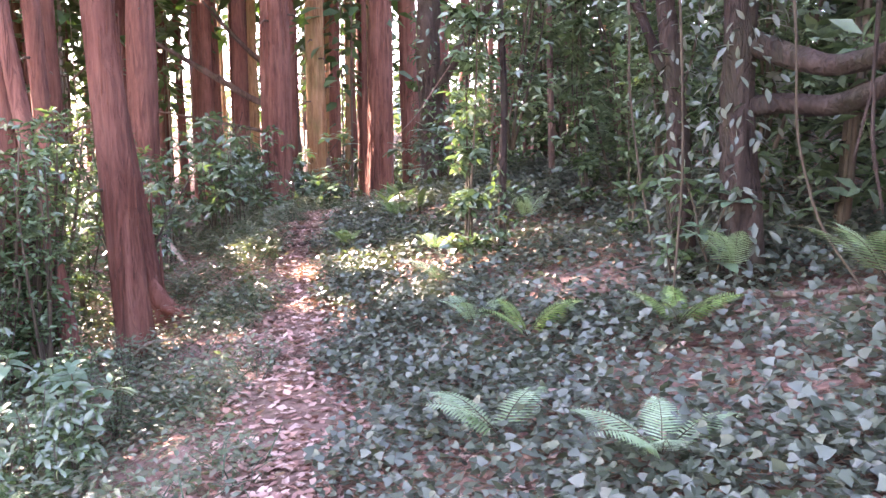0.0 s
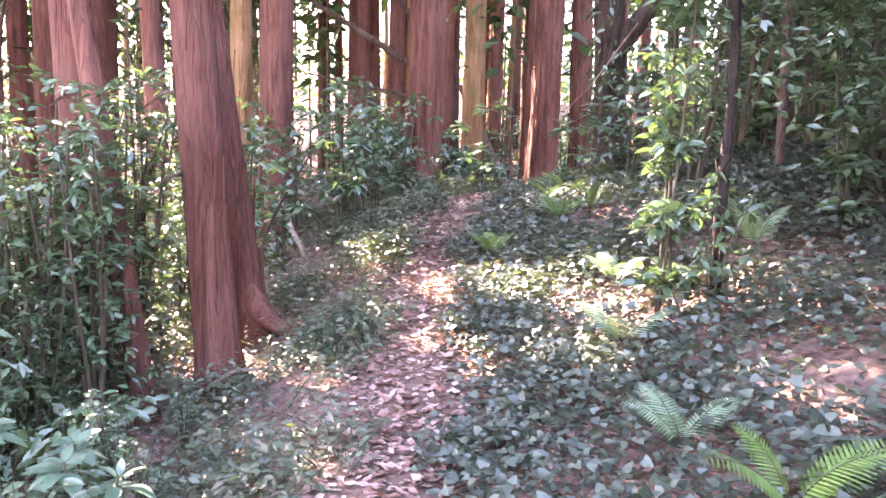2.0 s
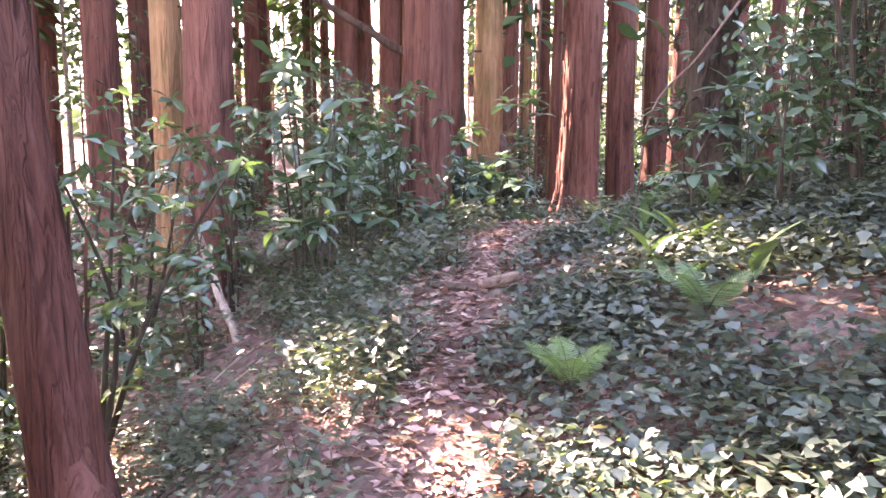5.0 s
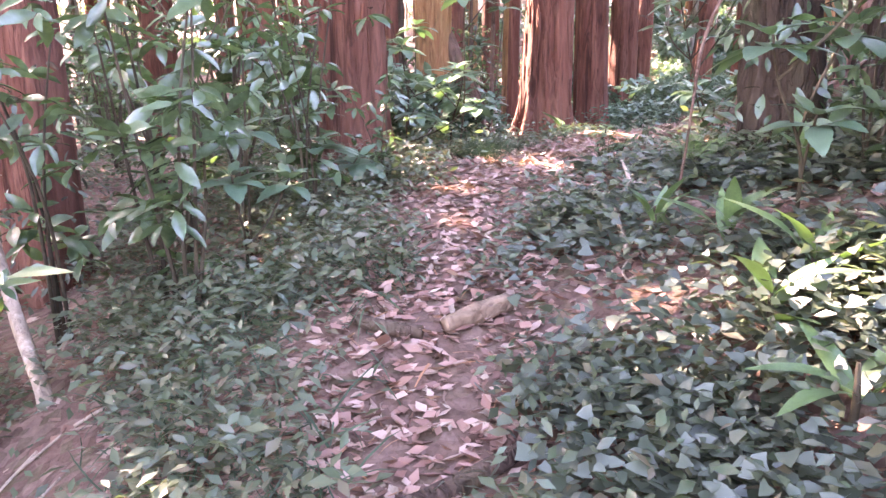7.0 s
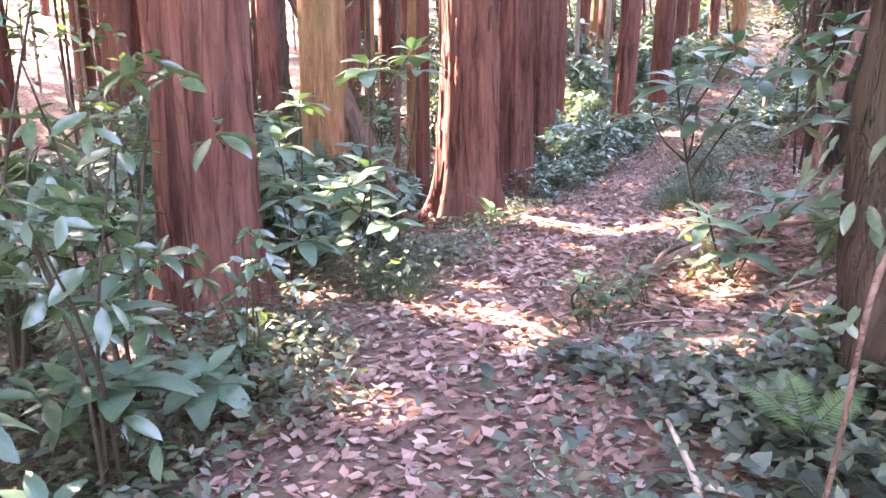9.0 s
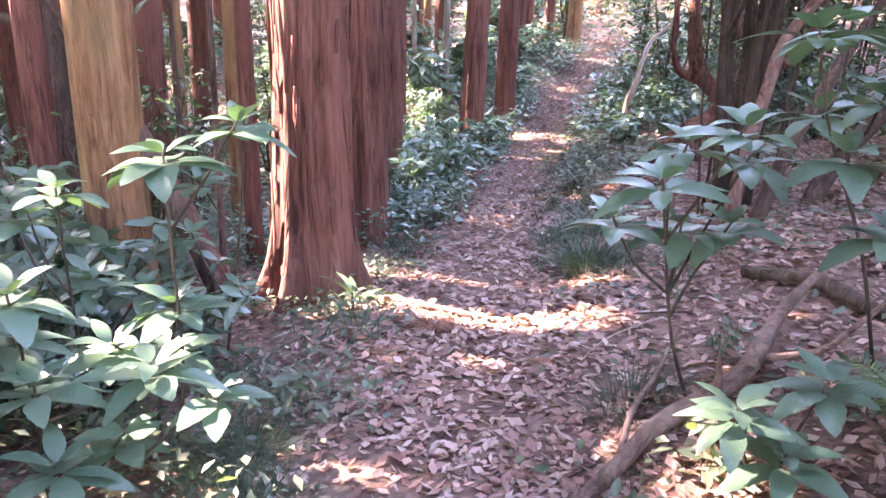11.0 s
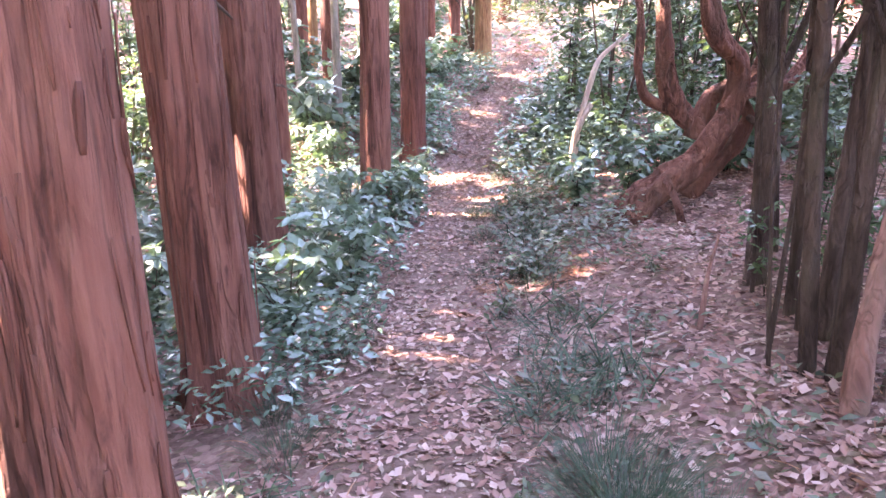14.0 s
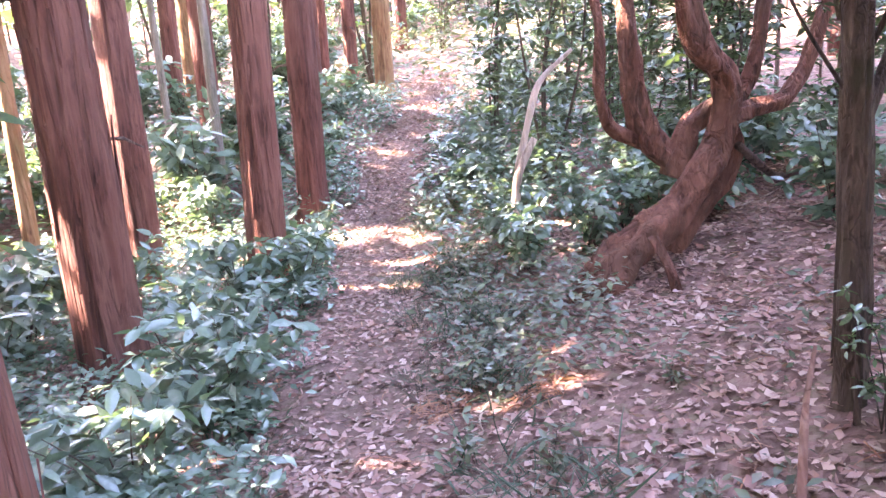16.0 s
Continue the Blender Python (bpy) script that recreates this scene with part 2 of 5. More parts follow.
def cloud(name, leaf, at, ahead, up, size, mat, wide=1.0):
    """One mesh of many leaves: places, ways that the tips point, leaf tops, lengths."""
    tv, tf = leaf
    at, size = np.asarray(at, float), np.asarray(size, float)
    fy = unit(np.asarray(ahead, float))
    fx = unit(np.cross(fy, np.asarray(up, float)))
    fz = np.cross(fx, fy)
    wide = np.broadcast_to(np.asarray(wide, float), size.shape)
    v = at[:, None] + size[:, None, None] * (tv[None, :, :1] * wide[:, None, None] * fx[:, None] + tv[None, :, 1:2] * fy[:, None] + tv[None, :, 2:] * fz[:, None])
    n, k = len(at), len(tv)
    flat = np.concatenate([np.array(f) for f in tf])
    sizes = np.array([len(f) for f in tf])
    loops = (flat[None] + k * np.arange(n)[:, None]).ravel()
    st = np.concatenate([[0], np.cumsum(sizes)[:-1]])
    starts = (st[None] + len(flat) * np.arange(n)[:, None]).ravel()
    return raw_mesh(name, v.reshape(-1, 3), loops, starts, mat)


def loft(path, radii, sides=8, wobble=None, cap=True):
    """Verts and faces of a tube along a path; wobble(angle, height along) scales the radius."""
    p = np.asarray(path, float)
    tang = unit(np.gradient(p, axis=0))
    ref = np.array([1.0, 0, 0]) if abs(tang[0][0]) < .9 else np.array([0, 1.0, 0])
    verts, faces = [], []
    run = np.concatenate([[0], np.cumsum(np.linalg.norm(np.diff(p, axis=0), axis=1))])
    ang = np.linspace(0, 2 * np.pi, sides, endpoint=False)
    for i in range(len(p)):
        u = unit(ref - tang[i] * (ref @ tang[i]))
        ref = u
        w = np.cross(tang[i], u)
        r = radii[i] * (np.ones(sides) if wobble is None else wobble(ang, run[i]))
        verts.append(p[i] + r[:, None] * (np.cos(ang)[:, None] * u + np.sin(ang)[:, None] * w))
    for i in range(len(p) - 1):
        a, b = i * sides, (i + 1) * sides
        faces += [(a + j, a + (j + 1) % sides, b + (j + 1) % sides, b + j) for j in range(sides)]
    if cap:
        faces += [tuple(range(sides))[::-1], tuple(range((len(p) - 1) * sides, len(p) * sides))]
    return np.concatenate(verts), faces


def smooth_path(pts, n):
    """A rounded path through given points."""
    pts = np.asarray(pts, float)
    t = np.concatenate([[0], np.cumsum(np.linalg.norm(np.diff(pts, axis=0), axis=1))])
    s = np.linspace(0, t[-1], n)
    q = np.stack([np.interp(s, t, pts[:, k]) for k in range(3)], 1)
    for _ in range(2):
        q[1:-1] = .25 * q[:-2] + .5 * q[1:-1] + .25 * q[2:]
    return q


def thing(name, at, label, category, group="", kind=""):
    e = new(name)
    e.location = at
    e.empty_display_size = 0.1
    return tagged(e, label, category, group, kind)


def part(name, mesh, parent, label=""):
    ob = new(name, mesh)
    ob.parent = parent
    if label:
        tagged(ob, label)
    return ob


def solid(name, mesh, label, category, group="", kind="", at=(0, 0, 0)):
    ob = new(name, mesh)
    ob.location = at
    return tagged(ob, label, category, group, kind)


# leaf outlines: tip along y, top along z, one unit long
LEAF_BROAD = (np.array([(0, 0, 0), (-.13, .22, .035), (0, .25, 0), (.13, .22, .035), (-.19, .52, .03), (0, .54, -.02), (.19, .52, .03), (-.12, .80, -.02), (0, .82, -.06), (.12, .80, -.02), (0, 1, -.13)]),
              [(0, 2, 1), (0, 3, 2), (1, 2, 5, 4), (2, 3, 6, 5), (4, 5, 8, 7), (5, 6, 9, 8), (7, 8, 10), (8, 9, 10)])
LEAF_PLAIN = (np.array([(0, 0, 0), (-.2, .4, .04), (.2, .4, .04), (-.15, .72, 0), (.15, .72, 0), (0, 1, -.08), (0, .4, -.01)]),
              [(0, 6, 1), (0, 2, 6), (1, 6, 5, 3), (6, 2, 4, 5)])
LEAF_SMALL = (np.array([(0, 0, 0), (-.22, .5, .05), (.22, .46, .05), (0, 1, -.08), (0, .5, -.01)]), [(0, 4, 1), (0, 2, 4), (1, 4, 3), (4, 2, 3)])
LEAF_IVY = (np.array([(0, .04, -.02), (-.44, -.02, .04), (-.36, .48, .03), (0, 1, -.07), (.36, .48, .03), (.44, -.02, .04)]), [(0, 3, 2, 1), (0, 5, 4, 3)])
LEAF_DRY = (np.array([(0, 0, .03), (-.24, .5, .13), (.23, .42, .06), (0, 1, .16), (0, .5, -.03)]), [(0, 4, 1), (0, 2, 4), (1, 4, 3), (4, 2, 3)])
LEAF_FAR = (np.array([(0, 0, 0), (-.21, .48, .07), (0, 1, -.06), (.21, .48, .07)]), [(0, 2, 1), (0, 3, 2)])
BLADE = (np.array([(-.018, 0, 0), (.018, 0, 0), (-.016, .4, .0), (.016, .4, .0), (-.011, .75, -.10), (.011, .75, -.10), (0, 1, -.28)]),
         [(0, 1, 3, 2), (2, 3, 5, 4), (4, 5, 6)])
SPRAY = (np.array([(0, 0, 0), (-.16, .35, .03), (.16, .35, .03), (-.1, .7, -.08), (.1, .7, -.08), (0, 1, -.22)]),
         [(0, 2, 1), (1, 2, 4, 3), (3, 4, 5)])


def rnd_dirs(rng, n, flat=0.5):
    """Ways over all sides of the compass, tilted by chance."""
    a = rng.uniform(0, 2 * np.pi, n)
    z = rng.normal(0, flat, n)
    return unit(np.stack([np.cos(a), np.sin(a), z], 1))


def ups(rng, n, tilt):
    return unit(np.stack([rng.normal(0, tilt, n), rng.normal(0, tilt, n), np.ones(n)], 1))


# places that the sun reaches through gaps in the canopy: x, y, breadth of the gap, height above the floor
SUNLIT = [(.15, 6.9, .42, 0), (.45, 6.5, .42, 0), (.75, 6.9, .42, 0), (.12, 7.5, .42, 0), (.6, 7.3, .45, 0), (.95, 6.3, .3, 0), (.25, 7.9, .38, 0), (.65, 7.8, .35, 0), (1.92, 5.3, .12, 0), (1.35, 6.1, .2, .3),
          (-2.2, 5.5, .65, 1.5), (-2.7, 6.2, .8, 1.5), (-2.2, 4.7, .6, 1.0), (-2.5, 5.8, .35, .7), (-3.3, 7.0, .8, 1.2), (-4.2, 8.2, .7, .8), (-3.1, 10.0, .3, 1.2),
          (-1.45, 10.8, .1, 0), (-.8, 11.3, .15, 0), (-.62, 11.0, .15, 0), (-.2, 11.0, .2, 0), (.07, 11.6, .1, 0),
          (-1.45, 13.9, .15, 0), (-.9, 13.5, .12, 0), (-.5, 13.35, .08, 0), (.25, 13.3, .05, 0), (-.98, 15.0, .2, 0), (0, 16.1, .22, 0), (.05, 17.9, .25, 0), (.67, 19.4, .08, 0),
          (2.2, 23.5, .1, 0), (3.95, 26.4, .2, 0), (1.27, 17, .25, 0), (-.92, 17.6, .25, 0), (2.35, 18.4, .15, 0), (-.3, 20.5, .15, .3), (.1, 22.3, .15, .3), (-.5, 24.2, .6, .3),
          (-2.4, 20.2, .3, .2), (-1.2, 22.5, .7, .2), (-1.0, 25, .8, .2), (-1.8, 14.35, .35, .6), (-1.8, 14.35, .35, 1.5), (-2.7, 11.48, .3, .8), (-2.0, 12.0, .35, .6), (2.75, 17.8, .05, 1.1)]
SUN_RAYS = [(Vector((x, y, hz(x, y) + up)), r) for x, y, r, up in SUNLIT]


def shades_a_spot(x, y, low, high, radius):
    """Whether a crown between two heights at x, y would stand in the sun of one of the sunlit spots."""
    for s, r in SUN_RAYS:
        for k in range(7):
            z = low + (high - low) * k / 6
            p = s + SUN_TO * max(0.0, (z - s.z) / SUN_TO.z)
            if (p.x - x) ** 2 + (p.y - y) ** 2 < (radius + .5 * r) ** 2:
                return True
    return False


def bark_wobble(seed, flare, lobes, foot):
    r = np.random.default_rng(seed)
    a, b, c, d = r.uniform(0, 6.28, 4)

    def f(ang, h):
        ridge = .045 * np.sin(5 * ang + a + .15 * h) + .03 * np.sin(11 * ang + b + .5 * h) + .025 * np.sin(19 * ang + c - .8 * h) + .015 * np.sin(31 * ang + 2 * h)
        return 1 + ridge + flare * np.exp(-max(h - .3, 0) / foot) * (.55 + .45 * np.cos(lobes * ang + d)) + .02 * math.sin(3 * h + a)
    return f


def crown_mesh(seed, low, high, radius, n, mat=M_NEEDLE, leaf=SPRAY, size=(.35, .6), where=None, turn=0.0, scale=1.0):
    rng = np.random.default_rng(seed)
    h = low + (high - low) * rng.uniform(0, 1, n) ** .8
    a = rng.uniform(0, 6.28, n)
    whorl = np.round(a / .7) * .7 + rng.normal(0, .12, n)
    k = 1 - .75 * (h - low) / (high - low)
    rad = radius * k * rng.uniform(.15, 1, n) ** .6
    p = np.stack([np.cos(whorl) * rad, np.sin(whorl) * rad, h - .28 * rad], 1)
    if where is not None:                       # gaps of the canopy
        c, b = math.cos(turn), math.sin(turn)
        q = scale * (p @ np.array([(c, b, 0), (-b, c, 0), (0, 0, 1)])) + np.asarray(where, float)
        keep = np.ones(n, bool)
        for s, r in SUN_RAYS:
            w = q - np.array(s)
            along = w @ np.array(SUN_TO)
            keep &= np.linalg.norm(w - along[:, None] * np.array(SUN_TO), axis=1) > r + .28
        p, a = p[keep], a[keep]
        n = len(p)
    out = np.stack([np.cos(a), np.sin(a), rng.normal(-.25, .3, n)], 1)
    return cloud("crown", leaf, p, out, ups(rng, n, .4), rng.uniform(*size, n), mat, 1.2)


def strip_meshes():
    """Loose strips of fibrous bark, a little lifted at the ends."""
    rng = np.random.default_rng(77)
    out = []
    for i in range(10):
        L, w, b = rng.uniform(.1, .55), rng.uniform(.016, .04), rng.uniform(.004, .012)
        v, f = [], []
        for k in range(6):
            s = k / 5
            ww = w * (1 - .65 * abs(2 * s - 1) ** 2) + .004 * math.sin(7 * s + i)
            o = b * (2 * s - 1) ** 2
            v += [(-ww / 2, -o, L * s), (ww / 2, -o * .6, L * s), (ww / 2, .006 - o * .6, L * s), (-ww / 2, .006 - o, L * s)]
        for k in range(5):
            a = 4 * k
            f += [(a + j, a + (j + 1) % 4, a + 4 + (j + 1) % 4, a + 4 + j) for j in range(4)]
        f += [(3, 2, 1, 0), (20, 21, 22, 23)]
        out.append(poly_mesh("bark_strip", v, f, M_CEDAR_NEAR, False))
    return out


STRIPS = strip_meshes()


def cedar(name, label, xy, lean=(0, 0), r=.2, tall=15, flare=.55, mat=None, sides=40, seed=1, lobes=5, crown=480, stubs=3, foot=.16, group="conifers along the trail", sink=.3, strips=0, wide=1.7):
    x, y = xy
    t = thing(name, (x, y, hz(x, y)), label, "tree", group)
    hs = np.concatenate([[-sink, -.1, 0, .06, .13, .22, .33, .46, .62, .8], np.arange(1.05, 4.6, .3), np.linspace(5, tall, 8)])
    path = np.stack([lean[0] * hs, lean[1] * hs, hs], 1)
    rad = r * np.interp(hs, [-1, 1.3, tall], [1.05, 1.0, .3])
    v, f = loft(path, rad, sides, bark_wobble(seed, flare, lobes, foot))
    part("trunk", poly_mesh("trunk", v, f, mat or M_CEDAR), t)
    rng = np.random.default_rng(seed + 50)
    wob = bark_wobble(seed, flare, lobes, foot)
    for i in range(strips):
        a, h = rng.uniform(0, 6.28), rng.uniform(.2, 3.0)
        rr = float(np.interp(h, hs, rad)) * float(wob(np.array([a]), h + sink)[0]) - .001
        ob = part("bark_strip", STRIPS[i % len(STRIPS)], t)
        ob.matrix_basis = pose(lean[0] * h + rr * math.cos(a), lean[1] * h + rr * math.sin(a), h, rng.uniform(-2, 2), rng.uniform(-4, 4), math.degrees(a) + 90)
    for i in range(stubs):
        h, a = rng.uniform(1.2, 4.5), rng.uniform(0, 6.28)
        o = np.array([lean[0] * h, lean[1] * h, h]) + np.array([math.cos(a), math.sin(a), 0]) * r * .85
        L = rng.uniform(.05, .35)
        q = [o, o + L * .5 * np.array([math.cos(a), math.sin(a), -.1]), o + L * np.array([math.cos(a), math.sin(a), -.35])]
        v, f = loft(q, [.016, .012, .006], 6)
        part("dead_stub", poly_mesh("dead_stub", v, f, M_DARK), t, "snapped dead branch stub")
    if crown:
        c = part("crown", crown_mesh(seed, tall * .45, tall + 1, wide, crown, where=(x + lean[0] * tall * .7, y + lean[1] * tall * .7, hz(x, y))), t, "drooping dark green cedar foliage")
        c.location = (lean[0] * tall * .7, lean[1] * tall * .7, 0)
    return t


# ---------- the forest floor ----------
def build_ground():
    out = np.concatenate([np.arange(0, 5, .1), 5 * 1.16 ** np.arange(0, 28)])
    ds = np.concatenate([-out[:0:-1], out])
    ys = np.concatenate([-2 - 1.0 * 1.2 ** np.arange(29, -1, -1), np.arange(-2, 31, .12), 31 + 1.0 * 1.18 ** np.arange(0, 32)])
    D, Y = np.meshgrid(ds, ys)
    X = D + trail_x(Y)
    V = np.stack([X, Y, height(X, Y)], -1).reshape(-1, 3)
    nx, ny = len(ds), len(ys)
    i = (np.arange(ny - 1)[:, None] * nx + np.arange(nx - 1)[None]).ravel()
    loops = np.stack([i, i + 1, i + nx + 1, i + nx], 1).ravel()
    me = raw_mesh("ground", V, loops, np.arange(len(i)) * 4, M_SOIL, True)
    at = me.attributes.new("trodden", "FLOAT", "POINT")
    at.data.foreach_set("value", np.clip(1.6 - np.abs(D.ravel()) / .33, 0, 1).astype(np.float32))
    return solid("ground", me, "brown forest soil with a narrow trodden trail", "ground", kind="structure")


build_ground()


def spread(rng, n, d0, d1, y0, y1, patchy=0.0, edge=0.0):
    """Places on the floor by distance from the trail's middle; patchy thins them in clumps."""
    d, y = rng.uniform(d0, d1, n), rng.uniform(y0, y1, n)
    side = np.minimum(d - d0, d1 - d) + .1 * np.sin(4.3 * y) + .08 * np.sin(9.1 * y + 1)      # ragged sides
    keep = rng.uniform(0, 1, n) < np.clip(side / .3, 0, 1)
    d, y = d[keep], y[keep]
    n = len(d)
    x = d + trail_x(y)
    if patchy:
        m = np.sin(2.3 * x + 1.3 * y) + np.sin(3.7 * y - 1.9 * x + 2) + np.sin(6.1 * x + 5.3 * y)
        keep = rng.uniform(0, 1, n) < np.clip(.6 + patchy * m, .04, 1)
        x, y, d = x[keep], y[keep], d[keep]
    return x, y, d


def litter(name, label, seed, n, d0, d1, y0, y1, patchy=.25, size=(.035, .095), mat=None, lift=.012, leaf=LEAF_DRY, tilt=.35):
    rng = np.random.default_rng(seed)
    x, y, d = spread(rng, n, d0, d1, y0, y1, patchy)
    k = len(x)
    p = np.stack([x, y, height(x, y) + rng.uniform(.002, lift, k)], 1)
    me = cloud(name, leaf, p, rnd_dirs(rng, k, .18), ups(rng, k, tilt), rng.uniform(*size, k), mat or M_LITTER, rng.uniform(.7, 1.5, k))
    return solid(name, me, label, "leaf litter", kind="stuff")


litter("leaf_litter", "pinkish brown dry leaves trodden into the trail", 1, 66000, -.85, .95, -1.5, 30, .12, (.025, .072))
litter("leaf_litter", "broad pale brown leaves scattered along the trail", 7, 5000, -.6, .6, 3, 14, .1, (.04, .08), lift=.025, tilt=.45)
litter("leaf_litter", "brown dry leaves lying on the open forest floor", 2, 60000, .3, 4.4, 10, 21, .1, (.025, .075))
litter("leaf_litter", "brown dry leaves under the ground ivy", 3, 22000, .1, 5, 0, 10, .25, (.025, .08))
litter("leaf_litter", "brown dry leaves among seedlings below the trail", 4, 34000, -4, -.1, 0, 22, .25, (.025, .08))
litter("needle_litter", "rusty dropped cedar twigs scattered over the floor", 5, 9000, -2.5, 3.5, 2, 24, .35, (.06, .14), M_RUST, .02, BLADE, .3)
litter("chip_litter", "pale bark chips and curled leaves on the trail", 6, 5000, -.6, .65, -1, 26, .2, (.025, .06), M_DEAD, .015, LEAF_DRY, .5)


def cover(name, label, cat, seed, n, d0, d1, y0, y1, leaf, mat, size, lift, patchy=.3, tilt=.45, flat=.2):
    rng = np.random.default_rng(seed)
    x, y, d = spread(rng, n, d0, d1, y0, y1, patchy)
    k = len(x)
    p = np.stack([x, y, height(x, y) + rng.uniform(*lift, k)], 1)
    me = cloud(name, leaf, p, rnd_dirs(rng, k, flat), ups(rng, k, tilt), rng.uniform(*size, k), mat)
    return solid(name, me, label, cat, kind="stuff")


cover("ground_ivy", "dark glossy ivy covering the bank above the trail", "ivy", 11, 96000, .06, 5.2, 0, 9.2, LEAF_IVY, M_IVY, (.018, .048), (.02, .15), .19, .75)
cover("ground_ivy", "thick dark ivy mounding over the sunny bank", "ivy", 10, 42000, .1, 3.4, 1.6, 8.6, LEAF_IVY, M_IVY, (.022, .052), (.05, .18), .2, .75)
cover("ground_ivy", "sparse dark ivy creeping over brown leaves", "ivy", 12, 22000, .2, 3.2, 7.8, 10.8, LEAF_IVY, M_IVY, (.03, .075), (.02, .09), .45, .5)
cover("seedling_cover", "low green seedlings along the lower trail side", "undergrowth", 13, 62000, -3.8, -.08, 1, 12.5, LEAF_SMALL, M_COVER, (.025, .07), (.02, .24), .3, .5, .35)
cover("seedling_cover", "low green seedlings on the bank edge", "undergrowth", 14, 30000, .05, 2.4, 6.5, 10.6, LEAF_SMALL, M_COVER, (.025, .065), (.02, .18), .4, .5, .35)
cover("undergrowth", "blue-green knee-high undergrowth beside the trail", "undergrowth", 15, 52000, -3.4, -.3, 15.3, 27, LEAF_SMALL, M_AUCUBA, (.04, .095), (.03, .34), .25, .45, .3)
cover("undergrowth", "green undergrowth on the upper trail side", "undergrowth", 16, 20000, .3, 4.5, 19.0, 28, LEAF_SMALL, M_AUCUBA, (.05, .12), (.04, .6), .35, .45, .3)
cover("undergrowth", "narrow-leaved grass edging the trail", "grass", 17, 12000, .3, 1.0, 14.8, 24, BLADE, M_GRASS, (.12, .28), (0, .04), .4, .4, .9)
cover("undergrowth", "narrow-leaved grass edging the lower trail side", "grass", 18, 6000, -1.0, -.4, 10.5, 24, BLADE, M_GRASS, (.1, .26), (0, .04), .45, .4, .9)
cover("undergrowth", "thin grass and moss by the trail foot", "grass", 19, 14000, -1.5, -.12, 1, 9.5, BLADE, M_GRASS, (.08, .22), (0, .05), .45, .4, .8)

cover("undergrowth", "sparse undergrowth down the slope", "undergrowth", 20, 14000, -9, -3, 15, 32, LEAF_FAR, M_AUCUBA, (.07, .15), (.04, .4), .4, .45, .3)
cover("undergrowth", "low green seedlings edging the trail", "undergrowth", 21, 16000, .28, 1.6, 16.6, 26, LEAF_SMALL, M_COVER, (.035, .085), (.02, .26), .3, .45, .3)

cover("seedling_cover", "small seedlings and grass under the big cedar", "undergrowth", 22, 9000, -2.6, -.25, 10.8, 15.6, LEAF_SMALL, M_COVER, (.025, .07), (.01, .12), .4, .5, .3)
cover("seedling_cover", "scattered seedlings on the leaf floor", "undergrowth", 23, 2600, .3, 3.4, 10.6, 17, LEAF_SMALL, M_COVER, (.03, .08), (.01, .1), .45, .5, .3)

cover("seedling_cover", "tiny seedlings crowding the lower trail edge", "undergrowth", 24, 14000, -1.3, -.18, 5.5, 11.2, LEAF_SMALL, M_COVER, (.015, .042), (.005, .1), .3, .5, .3)

cover("seedling_cover", "leafy seedlings on the slope below the trail", "undergrowth", 25, 15000, -2.4, -.15, 6.3, 10.8, LEAF_SMALL, M_COVER, (.03, .07), (.02, .24), .38, .5, .35)

cover("seedling_cover", "small ferny seedlings on the lower edge of the trail", "undergrowth", 26, 16000, -1.5, -.16, .5, 6.6, LEAF_SMALL, M_COVER, (.025, .06), (.02, .16), .15, .5, .35)
cover("undergrowth", "short dark grass on the lower edge of the trail", "grass", 27, 7000, -1.3, -.16, .5, 6.6, BLADE, M_GRASS, (.1, .24), (0, .04), .25, .4, .8)

cover("undergrowth", "brushy undergrowth on the rising slope ahead", "undergrowth", 28, 12000, -4, 7, 27.5, 42, LEAF_FAR, M_COVER, (.1, .22), (.04, .8), .35, .45, .3)

# ---------- conifers by the trail ----------
RED = "tall cedar with reddish fibrous bark beside the trail"
cedar("cedar", "slightly leaning red-barked cedar with a twin behind", (-1.72, 6.05), (-.067, 0), .125, 14, .5, seed=3, sides=36, strips=40)
cedar("cedar", "leaning red-barked cedar with a flared root foot", (-1.95, 6.75), (-.145, .0), .115, 14, 1.1, seed=4, sides=36, lobes=2, foot=.22, strips=30)
cedar("cedar", "thin leaning red cedar below the trail", (-2.05, 5.77), (-.16, 0), .068, 9, .3, seed=5, sides=20, crown=400)
cedar("cedar", "pale-barked cedar below the trail", (-2.52, 5.91), (-.05, 0), .13, 13, .35, seed=6, sides=28)
cedar("cedar", "slender red cedar standing down the slope", (-3.58, 7.9), (-.044, 0), .09, 13, .3, seed=7, sides=20)
cedar("cedar", RED, (-5.59, 11), (-.025, 0), .17, 15, seed=8, sides=24)
cedar("cedar", "cedar with a dark knot and ivied dark foot", (-3.7, 9.95), (.006, .018), .185, 15, .45, seed=9, sides=40)
cedar("cypress", "ochre-barked cypress beside the knotted cedar", (-4.49, 10.5), (.005, 0), .126, 14, .3, M_OCHRE, 24, seed=10)
cedar("cedar", "thick red cedar with a shredded root foot", (-2.48, 11.48), (.017, 0), .212, 16, .85, M_CEDAR_NEAR, 48, seed=11, lobes=6, foot=.22, strips=80)
cedar("cypress", "ochre-barked mossy cypress trunk", (-2.71, 14.28), (.007, 0), .172, 15, .35, M_OCHRE, 40, seed=12)
cedar("cedar", "big red cedar with long peeling bark strips", (-1.59, 14.35), (.02, .016), .222, 17, .85, M_CEDAR_NEAR, 56, seed=13, lobes=7, stubs=2, foot=.24, strips=150)
cedar("cedar", "red cedar standing close behind the big one", (-1.28, 16.1), (-.018, 0), .19, 16, .7, M_CEDAR_NEAR, 48, seed=14, lobes=5, strips=60)
